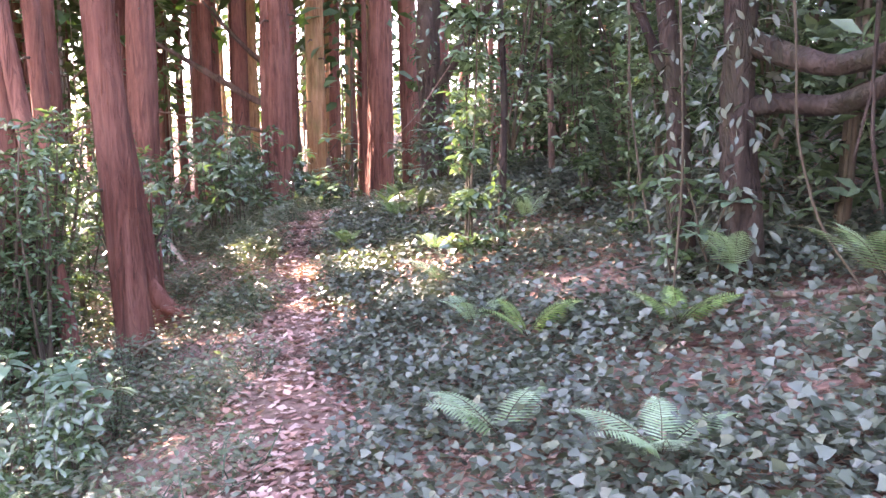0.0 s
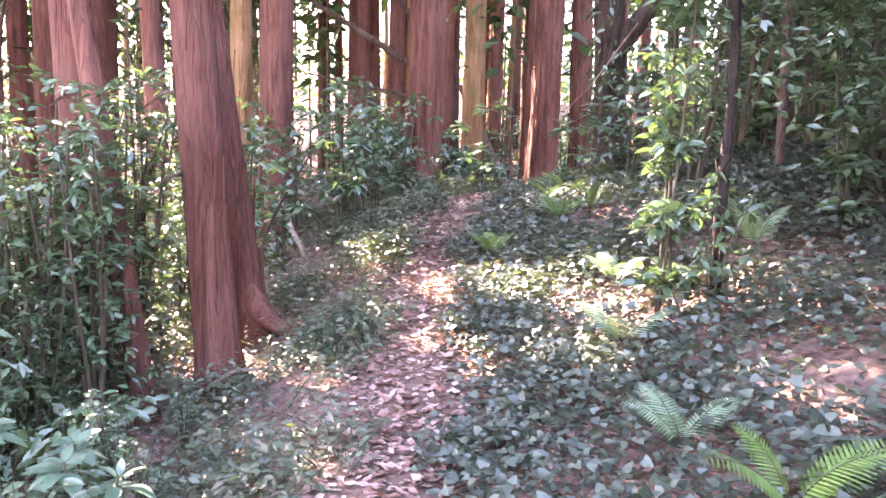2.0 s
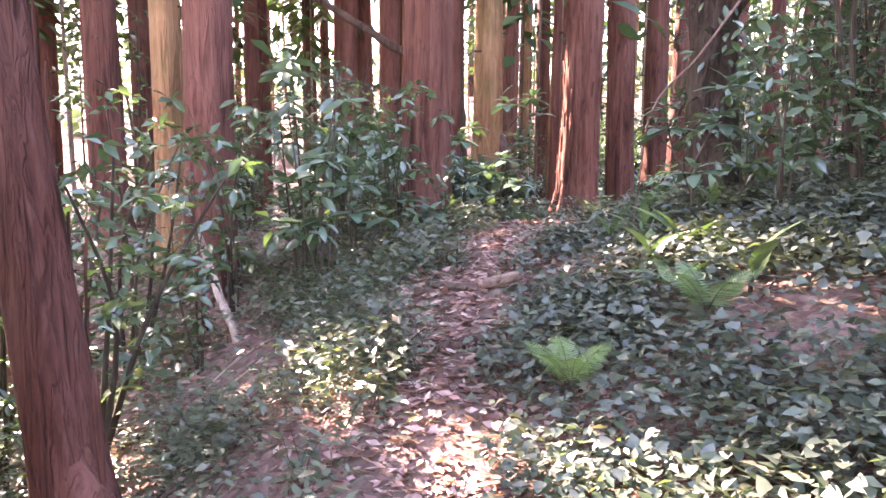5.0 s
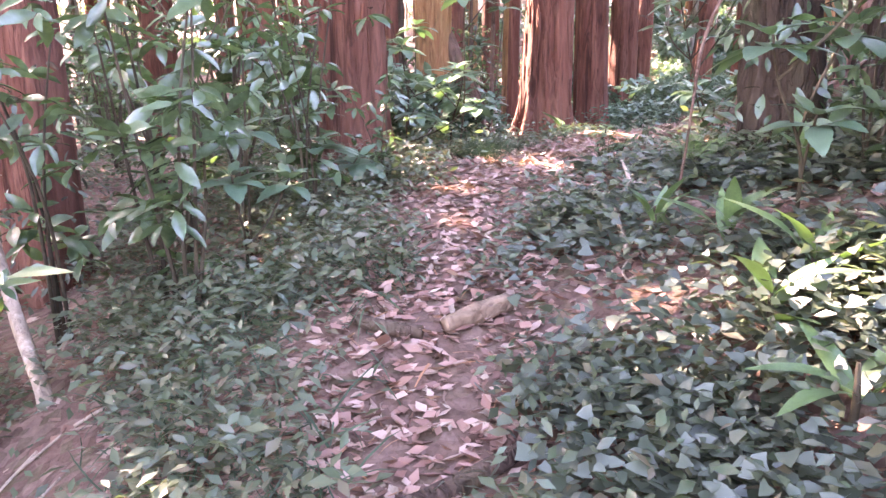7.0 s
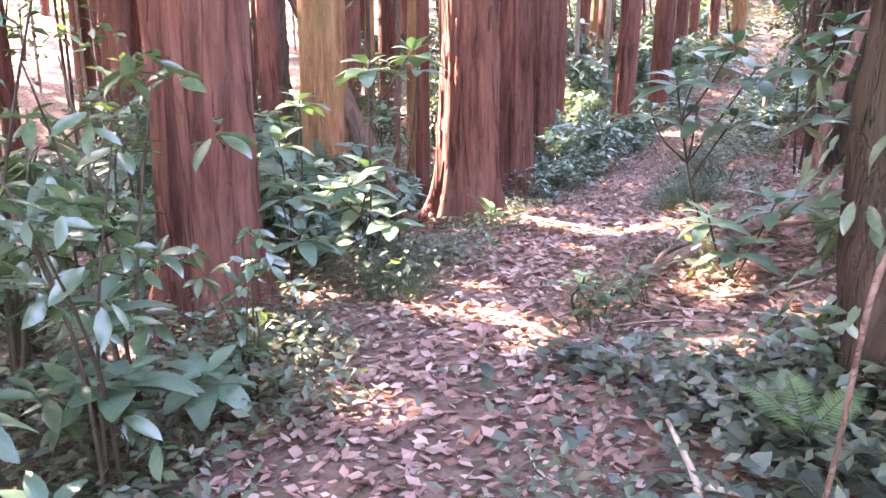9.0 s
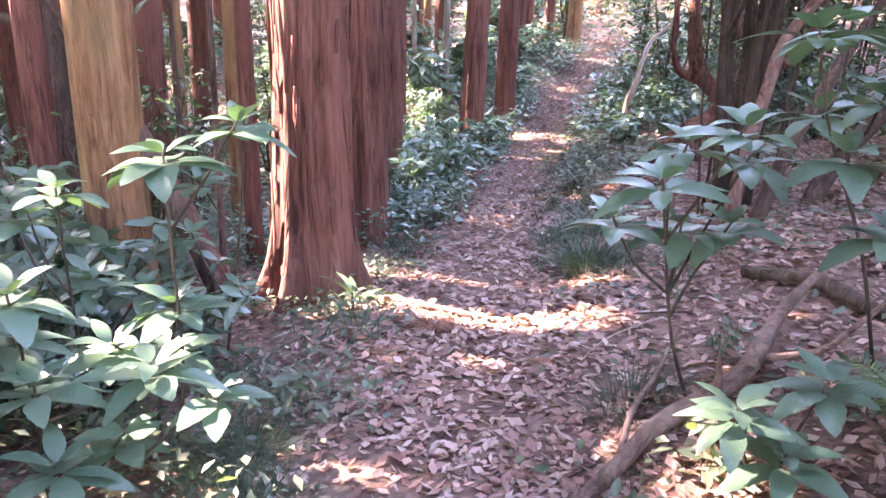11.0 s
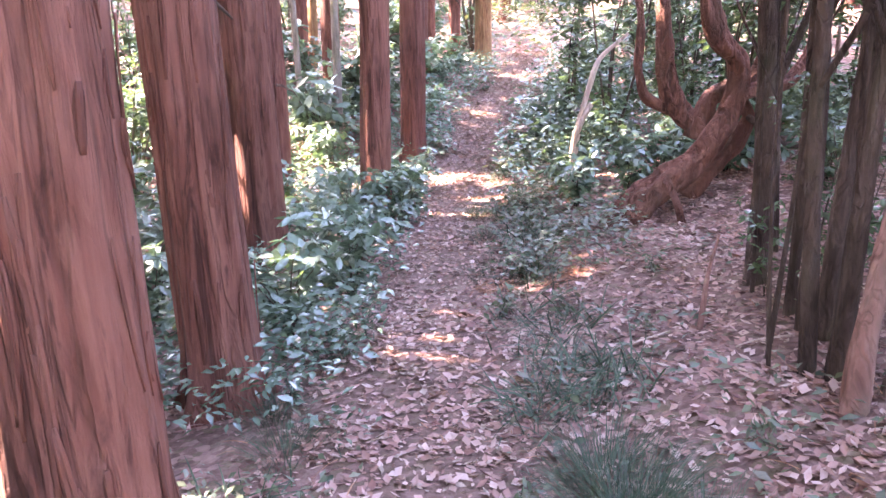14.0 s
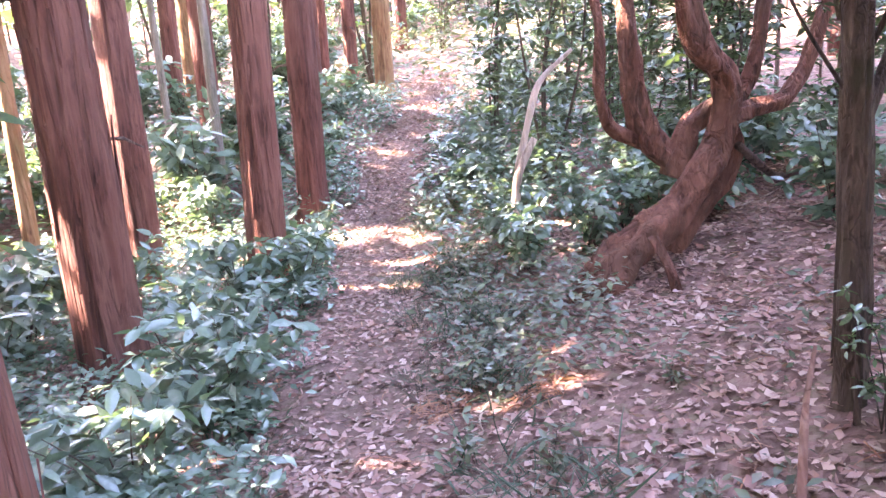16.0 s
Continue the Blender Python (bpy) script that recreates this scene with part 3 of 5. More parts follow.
cedar("cedar", "cedar with knots and flaking grey-red bark", (-1.06, 18.92), (.0, 0), .2, 16, .35, M_CEDAR_NEAR, 44, seed=15, stubs=5, strips=90)
cedar("cedar", "smooth brown cedar down the slope", (-.88, 21.6), (.02, 0), .16, 15, .3, seed=16, sides=24)
cedar("cedar", "pale flaking cedar at the trail side", (.1, 20.2), (.045, 0), .15, 15, .3, M_CEDAR_NEAR, 28, seed=17, strips=40)
cedar("cedar", "dark brown cedar standing on the trail side", (.85, 22.1), (.035, 0), .155, 15, .45, seed=18, sides=28)
cedar("cedar", RED, (.09, 24.7), (.024, 0), .14, 14, .3, seed=19, sides=20)
cedar("cedar", RED, (-.25, 27), (.05, 0), .13, 14, .3, seed=20, sides=20)
cedar("cypress", "slim ochre cypress among the cedars", (0.05, 28), (.04, 0), .09, 13, .3, M_OCHRE, 16, seed=21)
cedar("cedar", RED, (1.75, 26.0), (.03, 0), .13, 14, .3, seed=22, sides=20)
cedar("cedar", RED, (2.35, 28.0), (.03, 0), .1, 14, .3, seed=23, sides=16)
cedar("cedar", RED, (2.6, 27.0), (.03, 0), .11, 14, .3, seed=24, sides=16)
cedar("cypress", "mossy-footed ochre cypress at the trail bend", (3.1, 26.8), (.03, 0), .15, 14, .5, M_OCHRE, 20, seed=25)
cedar("young_cedar", "thin pale young cedar in the undergrowth", (.05, 23.4), (.02, 0), .055, 8, .2, M_GREY, 14, seed=26, crown=250)
cedar("young_cedar", "thin red young cedar down the slope", (-1.84, 21.7), (.03, 0), .07, 9, .2, M_OCHRE, 14, seed=27, crown=250)
cedar("young_cedar", "thin brown trunk behind the leafy sprigs", (-2.12, 15.5), (.011, 0), .062, 9, .2, seed=28, sides=16, crown=250)
cedar("young_cedar", "dark thin sapling stem", (-2.27, 15.0), (.02, 0), .022, 6, .1, M_DARK, 10, seed=29, crown=120, stubs=0)
cedar("cedar", RED, (-3.6, 15.6), (.006, 0), .1, 13, .3, seed=30, sides=20)
cedar("cedar", RED, (-3.49, 18.2), (.02, 0), .14, 14, .3, seed=31, sides=20)
cedar("young_cedar", "slim ochre cypress down the slope", (-3.5, 19.4), (.02, 0), .075, 10, .2, M_OCHRE, 14, seed=32, crown=250)
cedar("young_cedar", "slim ochre cypress in the hollow", (-2.49, 17.2), (.02, 0), .09, 11, .2, M_OCHRE, 16, seed=33, crown=250)

# ---------- other trunks ----------
def stem_tree(name, label, cat, limbs, mat, group="", sides=12, part_name="trunk", seed=0, rough=1.0):
    """A tree of bent limbs: each a list of points in the world and the radii along it."""
    base = Vector(limbs[0][0][0])
    base.z = hz(base.x, base.y)
    t = thing(name, base, label, cat, group)
    for i, (pts, radii) in enumerate(limbs):
        n = max(8, max(5, int(5 * rough)) * len(pts))
        q = smooth_path(pts, n) - np.array(base)
        k = rough
        rr = np.interp(np.linspace(0, 1, n), np.linspace(0, 1, len(radii)), radii)
        rg = np.random.default_rng(seed + i)
        a, b = rg.uniform(0, 6, 2)
        v, f = loft(q, rr, sides, lambda g, h: 1 + k * (.07 * np.sin(3 * g + a + 5 * h) + .06 * np.sin(5 * g + b - 7 * h) + .05 * math.sin(13 * h + a) + .035 * np.sin(8 * g + 17 * h) + .03 * np.sin(4 * g - 29 * h + b)))
        part(part_name if i == 0 else "limb", poly_mesh(part_name, v, f, mat), t)
    return t


def down(p, sink=.12):
    return (p[0], p[1], hz(p[0], p[1]) - sink)


gnarled = stem_tree("gnarled_tree", "twisted reddish-brown broadleaf tree leaning out of the bank", "tree", [
    ([(1.72, 17.85, .95), (1.93, 17.8, 1.25), (2.08, 17.8, 1.36), (2.37, 17.8, 1.55), (2.64, 17.8, 1.86), (2.74, 17.8, 2.13), (2.71, 17.8, 2.34), (2.51, 17.8, 2.5), (2.42, 17.8, 2.8), (2.45, 17.9, 3.6), (2.2, 18, 5)],
     [.15, .13, .105, .085, .08, .078, .07, .06, .052, .04, .02]),
    ([(2.74, 17.8, 2.06), (2.96, 17.8, 2.11), (3.18, 17.8, 2.13), (3.35, 17.8, 2.36), (3.48, 17.8, 2.75), (3.6, 17.9, 3.8)], [.06, .05, .045, .04, .035, .015]),
    ([(2.8, 17.85, 2.1), (2.93, 17.9, 2.2), (3.03, 17.9, 2.4), (3.09, 17.9, 2.8), (3.2, 18, 4)], [.05, .045, .04, .035, .015]),
    ([(2.62, 18.0, 1.72), (2.37, 18.1, 1.91), (2.26, 18.1, 2.16), (2.23, 18.1, 2.47), (2.2, 18.1, 2.81), (2.15, 18.2, 4)], [.09, .085, .06, .05, .045, .015]),
    ([(2.3, 18.08, 1.93), (2.07, 18.1, 2.05), (2.0, 18.1, 2.29), (2.02, 18.1, 2.62), (1.95, 18.2, 3.4)], [.045, .035, .03, .025, .01]),
    ([(2.45, 18.0, 1.2), (2.62, 18.0, 1.4), (2.85, 18.0, 1.62), (2.98, 18.0, 1.85), (2.8, 17.95, 2.1)], [.07, .07, .065, .055, .05]),
    ([(2.47, 18.0, 1.7), (2.6, 18.0, 2.03), (2.78, 17.95, 2.14)], [.07, .085, .05]),
    ([(2.1, 17.4, 1.05), (2.07, 17.45, 1.25), (2.04, 17.6, 1.45)], [.035, .028, .03]),
], M_GNARL, sides=26, seed=5, rough=1.7)
stem_tree("dead_branch", "dark dead branch leaning from the gnarled tree to the ground", "branch", [([(2.92, 17.92, 1.86), (3.47, 18.2, 1.55), (4.1, 18.6, hz(4.1, 18.6) + .02)], [.03, .026, .02])], M_DARK, sides=8)
stem_tree("dead_branch", "pale bent dead branch standing in the undergrowth", "branch", [([down((1.87, 19.2)), (1.93, 19.2, 1.6), (2.02, 19.2, 1.96), (2.13, 19.2, 2.31), (2.43, 19.2, 2.53)], [.035, .035, .03, .025, .015]),
          ([down((1.75, 19.0)), (1.83, 19.0, 1.66), (1.99, 19.0, 1.92)], [.035, .03, .03])], M_DEAD, sides=8)

MS = "dark slender trunk of a multi-stemmed evergreen"
for i, (x, y, lx, ly, r, h) in enumerate([(1.58, 15.72, -.03, .02, .058, 5), (1.72, 15.95, .06, .05, .02, 5), (1.05, 14.6, -.02, 0, .034, 5), (1.2, 14.75, -.03, .02, .024, 5), (1.16, 14.5, .02, 0, .04, 5), (1.1, 14.85, .03, 0, .012, 4), (1.25, 14.6, -.05, .03, .014, 4), (1.3, 14.45, .06, 0, .012, 4), (1.45, 15.6, .02, 0, .012, 4), (1.0, 14.75, .0, .02, .01, 4), (1.5, 15.0, .1, .02, .014, 4), (1.35, 14.7, -.02, .03, .016, 4), (2.1, 15.8, .03, 0, .016, 5),
                                         (1.32, 15.0, .03, .05, .03, 4), (1.42, 15.25, .05, .02, .028, 4), (1.93, 16.1, -.01, 0, .03, 5), (1.38, 14.9, .08, .02, .04, 5)]):
    b = np.array(down((x, y)))
    r *= .82
    stem_tree("evergreen_tree", MS, "tree", [([b + np.array([lx * k + .04 * math.sin(i + k * 1.7), ly * k, k]) for k in np.linspace(0, h, 6)], [r * 1.35, r, r * .95, r * .85, r * .6, r * .3])]
              + [([b + np.array([lx * k + .04 * math.sin(i + k * 1.7), ly * k, k]), b + np.array([lx * k + .18 * math.cos(2.4 * i + g), ly * k + .18 * math.sin(2.4 * i + g), k + .3]), b + np.array([lx * k + .42 * math.cos(2.4 * i + g), ly * k + .42 * math.sin(2.4 * i + g), k + .95])],
                  [r * .5, r * .38, .004]) for k, g in ((1.1 + .07 * i % .5, 0), (1.9, 2.3))], M_MOSSY, "multi-stemmed thicket", 12, seed=30 + i)
for i, (pts, rad) in enumerate([
        ([down((.98, 14.22)), (1.0, 14.24, 1.5), (1.12, 14.3, 2.0), (1.25, 14.35, 2.45), (1.45, 14.3, 2.75), (1.9, 14.3, 3.2)], [.055, .042, .038, .034, .028, .015]),
        ([down((1.14, 14.25)), (1.3, 14.25, 1.8), (1.7, 14.3, 2.5), (2.0, 14.3, 3.0)], [.05, .04, .035, .02]),
        ([down((1.6, 14.55)), (1.9, 14.6, 1.75), (2.5, 14.7, 2.3), (3.2, 14.8, 3.2)], [.065, .055, .045, .025])]):
    stem_tree("evergreen_tree", "bent grey-brown trunk leaning away from the trail", "tree", [(pts, rad)], M_SMOOTH if i == 0 else M_DARK, "multi-stemmed thicket", 12, seed=50 + i)

stem_tree("ivied_tree", "dark mossy trunk wrapped in broad leaves on the bank", "tree", [
    ([down((.02, 10.3)), (.02, 10.3, 1.6), (-.02, 10.3, 2.4), (-.06, 10.35, 3.4), (0, 10.4, 5.5), (.1, 10.5, 8)], [.19, .145, .14, .135, .11, .05]),
    ([(0.05, 10.3, 2.7), (.5, 10.3, 3.4), (1.2, 10.4, 4.6)], [.1, .08, .03])], M_MOSSY, "", 20, seed=61)
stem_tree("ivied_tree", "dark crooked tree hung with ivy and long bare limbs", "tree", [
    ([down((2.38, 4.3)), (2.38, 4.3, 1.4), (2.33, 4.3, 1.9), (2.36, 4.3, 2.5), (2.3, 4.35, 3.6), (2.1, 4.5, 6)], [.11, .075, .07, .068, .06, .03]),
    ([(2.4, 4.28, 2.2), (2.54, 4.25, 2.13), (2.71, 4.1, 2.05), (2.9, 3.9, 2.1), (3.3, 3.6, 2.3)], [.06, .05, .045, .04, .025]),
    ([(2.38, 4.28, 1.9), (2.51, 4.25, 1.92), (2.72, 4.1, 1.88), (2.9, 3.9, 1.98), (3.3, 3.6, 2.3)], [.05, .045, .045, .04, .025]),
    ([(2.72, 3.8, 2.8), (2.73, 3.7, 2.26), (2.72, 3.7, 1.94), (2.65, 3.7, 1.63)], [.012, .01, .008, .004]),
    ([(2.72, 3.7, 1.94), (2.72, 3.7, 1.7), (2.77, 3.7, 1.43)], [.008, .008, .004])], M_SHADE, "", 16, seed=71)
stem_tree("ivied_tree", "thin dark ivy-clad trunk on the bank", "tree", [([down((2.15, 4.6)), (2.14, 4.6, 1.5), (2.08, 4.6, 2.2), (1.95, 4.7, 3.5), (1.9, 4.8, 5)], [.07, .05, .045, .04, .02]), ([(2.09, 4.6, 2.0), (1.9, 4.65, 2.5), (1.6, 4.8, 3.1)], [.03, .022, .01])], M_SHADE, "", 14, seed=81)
stem_tree("dead_tree", "dark leaning dead tree with long bare branches", "tree", [
    ([down((-3.95, 17)), (-3.99, 17, 1.94), (-4.07, 17, 3.27), (-4.2, 17, 4.93), (-4.6, 17, 7)], [.16, .14, .13, .11, .04]),
    ([(-4.1, 17, 3.0), (-4.95, 17, 3.35), (-6.14, 17, 4.08), (-7.3, 17, 4.75)], [.07, .07, .06, .03]),
    ([(-4.05, 17, 2.5), (-4.85, 17, 2.69), (-6.06, 17, 2.94), (-7.2, 17, 3.17)], [.045, .04, .035, .02]),
    ([(-4.15, 17, 3.7), (-4.85, 17, 4.25), (-5.34, 17, 4.74), (-6.0, 17, 5.5)], [.05, .05, .045, .02])], M_DARK, "", 10, seed=91)
stem_tree("leaning_pole", "grey mossy trunk leaning against the slope", "tree", [([down((-2.1, 14.25)), (-2.13, 14.27, 1.0), (-2.45, 14.3, 1.7), (-2.75, 14.35, 2.3), (-2.95, 14.4, 2.7)], [.09, .08, .075, .07, .06])], M_DARK, "", 14, seed=95)
stem_tree("dead_pole", "pale broken dead pole propped by the trail", "branch", [([down((-2.55, 8.58), .05), (-2.57, 8.6, hz(-2.57, 8.6) + .05), (-2.77, 8.75, .87), (-3.1, 9.0, 1.25)], [.03, .028, .026, .02])], M_DEAD, "", 8, seed=96)
stem_tree("liana", "thin grey-brown liana hanging from the ivied tree", "vine", [([(.3, 9.7, 2.9), (-.11, 9.6, 2.3), (-.29, 9.6, 2.14), (-.37, 9.6, 1.93), (-.39, 9.6, 1.62), (-.42, 9.6, hz(-.42, 9.6))], [.007, .008, .007, .007, .006, .006])], M_LOG, "", 7, seed=97)
stem_tree("bent_vine", "pale crooked vine stem rising from the bank", "vine", [([(-.65, 10.0, 1.42), (-.6, 9.8, 1.36), (-.65, 9.55, 1.32), (-.61, 9.3, 1.27), (-.57, 9.1, hz(-.57, 9.1))], [.006, .01, .011, .012, .012]), ([(-.6, 9.8, 1.36), (-.5, 9.75, 1.37), (-.42, 9.7, 1.3)], [.008, .006, .004])], M_DEAD, "", 7, seed=98)
for i, pts in enumerate([[(1.85, 4.7, 3.2), (1.87, 4.6, 2.38), (1.87, 4.6, 2.03), (1.92, 4.6, 1.63), (1.99, 4.6, 1.25), (2.02, 4.6, hz(2.02, 4.6))],
                         [(2.5, 4.1, 2.9), (2.49, 3.9, 2.06), (2.49, 3.9, 1.76), (2.59, 3.9, 1.37), (2.8, 3.9, hz(2.8, 3.9))], [(2.03, 4.2, 3.2), (2.03, 4.0, 2.35), (2.04, 4.0, 2.06), (2.05, 4.0, 1.6), (2.0, 4.0, hz(2.0, 4.0))]]):
    stem_tree("liana", "thin dark liana hanging to the ivied bank", "vine", [(pts, [.006, .007, .006, .006, .005])], M_STEM, "lianas", 6, seed=100 + i)
stem_tree("fallen_branch", "crooked fallen branch lying beside the trail", "branch", [
    ([(-.75, 11.5, hz(-.75, 11.5) + .02), (-.6, 11.6, hz(-.6, 11.6) + .05), (-.33, 11.83, hz(-.33, 11.83) + .06), (-.04, 11.88, hz(-.04, 11.88) + .1), (.4, 12.45, hz(.4, 12.45) + .1), (1.0, 12.85, 1.75)], [.018, .032, .034, .028, .016, .008]),
    ([(.1, 12.05, hz(.1, 12.05) + .07), (.3, 12.0, 1.5), (.55, 12.1, 1.62), (.9, 12.05, 1.95)], [.014, .012, .009, .005]),
    ([(-.5, 11.68, hz(-.5, 11.68) + .05), (-.4, 11.9, 1.36), (-.2, 12.2, 1.34), (.05, 12.6, 1.4)], [.012, .01, .008, .005]),
    ([(-.2, 11.7, hz(-.2, 11.7)), (-.16, 11.78, 1.38), (-.11, 11.9, 1.55)], [.02, .018, .008])], M_LOG, "", 10, seed=110)
stem_tree("fallen_log", "short rotten log half sunk in leaves", "log", [([(.6, 13.2, hz(.6, 13.2) + .03), (.75, 12.85, hz(.75, 12.85) + .05), (.8, 12.4, hz(.8, 12.4) + .03)], [.03, .036, .028])], M_DARK, "", 12, seed=111)
stem_tree("surface_root", "pale cedar root crossing the trail as a step", "root", [([(-1.48, 14.2, hz(-1.48, 14.2) + .01), (-1.3, 13.95, hz(-1.3, 13.95) + .02), (-1.11, 13.75, hz(-1.11, 13.75) + .025), (-.93, 13.6, hz(-.93, 13.6) + .025), (-.74, 13.45, hz(-.74, 13.45) + .02), (-.5, 13.35, hz(-.5, 13.35))], [.034, .026, .018, .016, .015, .01])], M_LOG, "", 10, seed=112)
stem_tree("surface_root", "thick flaring root at the foot of the leaning cedar", "root", [([(-1.98, 6.72, hz(-1.95, 6.75) + .42), (-1.86, 6.7, hz(-1.86, 6.7) + .2), (-1.7, 6.64, hz(-1.7, 6.64) + .07), (-1.5, 6.56, hz(-1.5, 6.56) + .02), (-1.36, 6.5, hz(-1.36, 6.5) - .03)], [.075, .085, .06, .04, .025])], M_CEDAR, "", 14, seed=120)
stem_tree("trail_stick", "thin dark stick lying across the trail", "branch", [([(x, y, hz(x, y) + .015) for x, y in ((-.36, 5.25), (-.28, 5.15), (-.15, 5.1), (.01, 5.12), (.23, 5.19))], [.008, .013, .014, .013, .008])], M_DARK, "", 8, seed=113)
stem_tree("trail_log", "weathered tan log forming a step on the trail", "log", [([(x, y, hz(x, y) + .03) for x, y in ((-1.1, 8.66), (-1.02, 8.75), (-.94, 8.85))], [.024, .034, .027])], M_TAN, "", 14, seed=114, rough=1.2)
stem_tree("trail_log", "dark damp log lying across the trail", "log", [([(x, y, hz(x, y) + .02) for x, y in ((-1.38, 8.66), (-1.27, 8.62), (-1.16, 8.62))], [.022, .026, .018])], M_DARK, "", 10, seed=115)
stem_tree("trail_log", "dark rotten branch at the trail edge", "log", [([(x, y, hz(x, y) + .02) for x, y in ((-1.07, 7.84), (-.95, 7.92), (-.86, 8.02), (-.72, 8.2))], [.018, .03, .027, .012])], M_DARK, "", 10, seed=116)
stem_tree("fallen_log", "thin fallen log lying in the ivy", "log", [([(x, y, hz(x, y) + .06) for x, y in ((1.8, 4.45), (2.1, 4.2), (2.5, 3.9), (2.9, 3.7))], [.016, .02, .018, .014])], M_DARK, "", 10, seed=117)
stem_tree("broken_stake", "broken pale stake stuck in the leaves", "branch", [([(1.08, 15.42, hz(1.08, 15.42) - .02), (1.16, 15.5, 1.45), (1.24, 15.55, 1.62)], [.016, .013, .006])], M_SMOOTH, "", 8, seed=118)
stem_tree("arching_root", "thin pale root arching from the cedar foot", "root", [([(-1.3, 5.95, hz(-1.3, 5.95)), (-1.36, 6.0, .42), (-1.55, 5.9, .4), (-1.75, 5.75, .22), (-1.85, 5.65, hz(-1.85, 5.65))], [.008, .011, .012, .01, .006])], M_DEAD, "", 7, seed=119)

rng = np.random.default_rng(123)
for i in range(110):
    d, y = rng.uniform(-1.6, 3.4), rng.uniform(1.5, 20)
    if abs(d) < .3:
        d += .7
    x = float(trail_x(y)) + d
    a, L = rng.uniform(0, 6.28), rng.uniform(.15, .7)
    pts = []
    for k in range(4):
        px, py = x + L * (k / 3 - .5) * math.cos(a + .2 * k), y + L * (k / 3 - .5) * math.sin(a + .2 * k)
        pts.append((px, py, hz(px, py) + .015))
    r = rng.uniform(.003, .009)
    v, f = loft(smooth_path(np.array(pts) - np.array(pts[0]), 7), np.linspace(r, r * .5, 7), 6)
    solid("twig", poly_mesh("twig", v, f, M_DEAD if i % 3 else M_DARK), "dry fallen twig on the forest floor", "twig", "fallen twigs", at=pts[0])


# ---------- shrubs, saplings, ferns ----------
def shrub(name, label, at, tall, wide, stems, whorls, per, mat, size=(.08, .14), seed=1, group="", leaf=LEAF_BROAD, low=.25, stem_r=.012, cat="shrub"):
    rng = np.random.default_rng(seed)
    t = thing(name, at, label, cat, group)
    ends, ways = [], []
    for i in range(stems):
        a = rng.uniform(0, 6.28)
        lean = wide * rng.uniform(.2, 1)
        top = np.array([math.cos(a) * lean, math.sin(a) * lean, tall * rng.uniform(.7, 1)])
        mid = top * np.array([.35, .35, .55]) + rng.normal(0, .04 * tall, 3) * np.array([1, 1, .3])
        q = smooth_path([(rng.normal(0, .03), rng.normal(0, .03), -.08), mid, top], 9)
        v, f = loft(q, np.linspace(stem_r, stem_r * .3, 9) * (tall ** .5), 6)
        part("stem", poly_mesh("stem", v, f, M_STEM), t)
        ends.append(q)
    P, D, U, S = [], [], [], []
    for w in range(whorls):
        q = ends[w % stems]
        s = rng.uniform(low, 1)
        c = q[min(8, int(s * 8.99))] + rng.normal(0, .28, 3) * np.array([wide, wide, .35 * wide]) * (1.1 - .4 * s)
        c[2] = max(c[2], .04)
        for k in range(per):
            a = 6.28 * k / per + rng.uniform(-.4, .4)
            P.append(c + rng.normal(0, .012, 3))
            D.append((math.cos(a), math.sin(a), rng.normal(-.15, .45)))
            U.append((rng.normal(0, .55), rng.normal(0, .55), 1))
            S.append(rng.uniform(*size))
    part("foliage", cloud("foliage", leaf, P, D, U, S, mat), t)
    return t


def place(proto, x, y, turn, scale=1.0, sink=0.0, label="", z=None):
    m = Matrix.Translation((x, y, (hz(x, y) if z is None else z) - sink)) @ Matrix.Rotation(turn, 4, "Z") @ Matrix.Diagonal((scale, scale, scale, 1))
    c = copy_thing(proto, m)
    if label:
        tagged(c, label)
    return c


def ground_at(x, y):
    return (x, y, hz(x, y))


# dense dark evergreens on the bank
rng = np.random.default_rng(300)
EV = [shrub("evergreen_shrub", "dense dark-leaved evergreen shrub on the bank", ground_at(*xy), 3.4, .9, 4, 240, 6, M_DARKLEAF, (.09, .15), 301 + i, "evergreen thicket", LEAF_FAR, .12, .010)
      for i, xy in enumerate([(2.1, 7.6), (3.2, 6.3), (1.35, 9.6)])]
spots = [(3.0, 8.4), (2.2, 9.9), (4.2, 5.2), (4.0, 7.2), (1.6, 11.2), (3.0, 10.8), (4.6, 9.4), (5.2, 6.6), (3.6, 3.4), (4.8, 3.8), (5.4, 2.4), (2.3, 12.6), (3.4, 13.6), (2.9, 15.2), (3.6, 16.4), (4.4, 12.2),
         (5.6, 11.2), (4.4, 18.6), (3.7, 20.2), (5.0, 20.6), (5.2, 16.0), (6.2, 18.2), (4.8, 22.6), (6.0, 23.4), (6.4, 8.6), (6.0, 4.6), (5.9, 13.6), (4.2, 14.6), (5.4, 25.4), (6.6, 26.6), (7.4, 21), (7.4, 15), (7.6, 11), (7.2, 6), (2.75, 5.7), (3.0, 4.8), (3.5, 5.7), (2.6, 6.7), (1.75, 8.3), (3.6, 9.0), (3.2, 2.9), (3.9, 2.2), (2.0, 6.9), (1.5, 8.9), (2.6, 8.9), (1.0, 10.6), (4.4, 6.2), (3.7, 4.2), (3.5, 19.1), (4.1, 19.7), (4.9, 17.4), (5.4, 18.6), (4.2, 17.0), (3.9, 21.1), (2.9, 20.6), (4.6, 20.0), (3.0, 22), (5, 24)]
for i, (x, y) in enumerate(spots):
    place(EV[i % 3], x, y, rng.uniform(0, 6.28), rng.uniform(.75, 1.25))
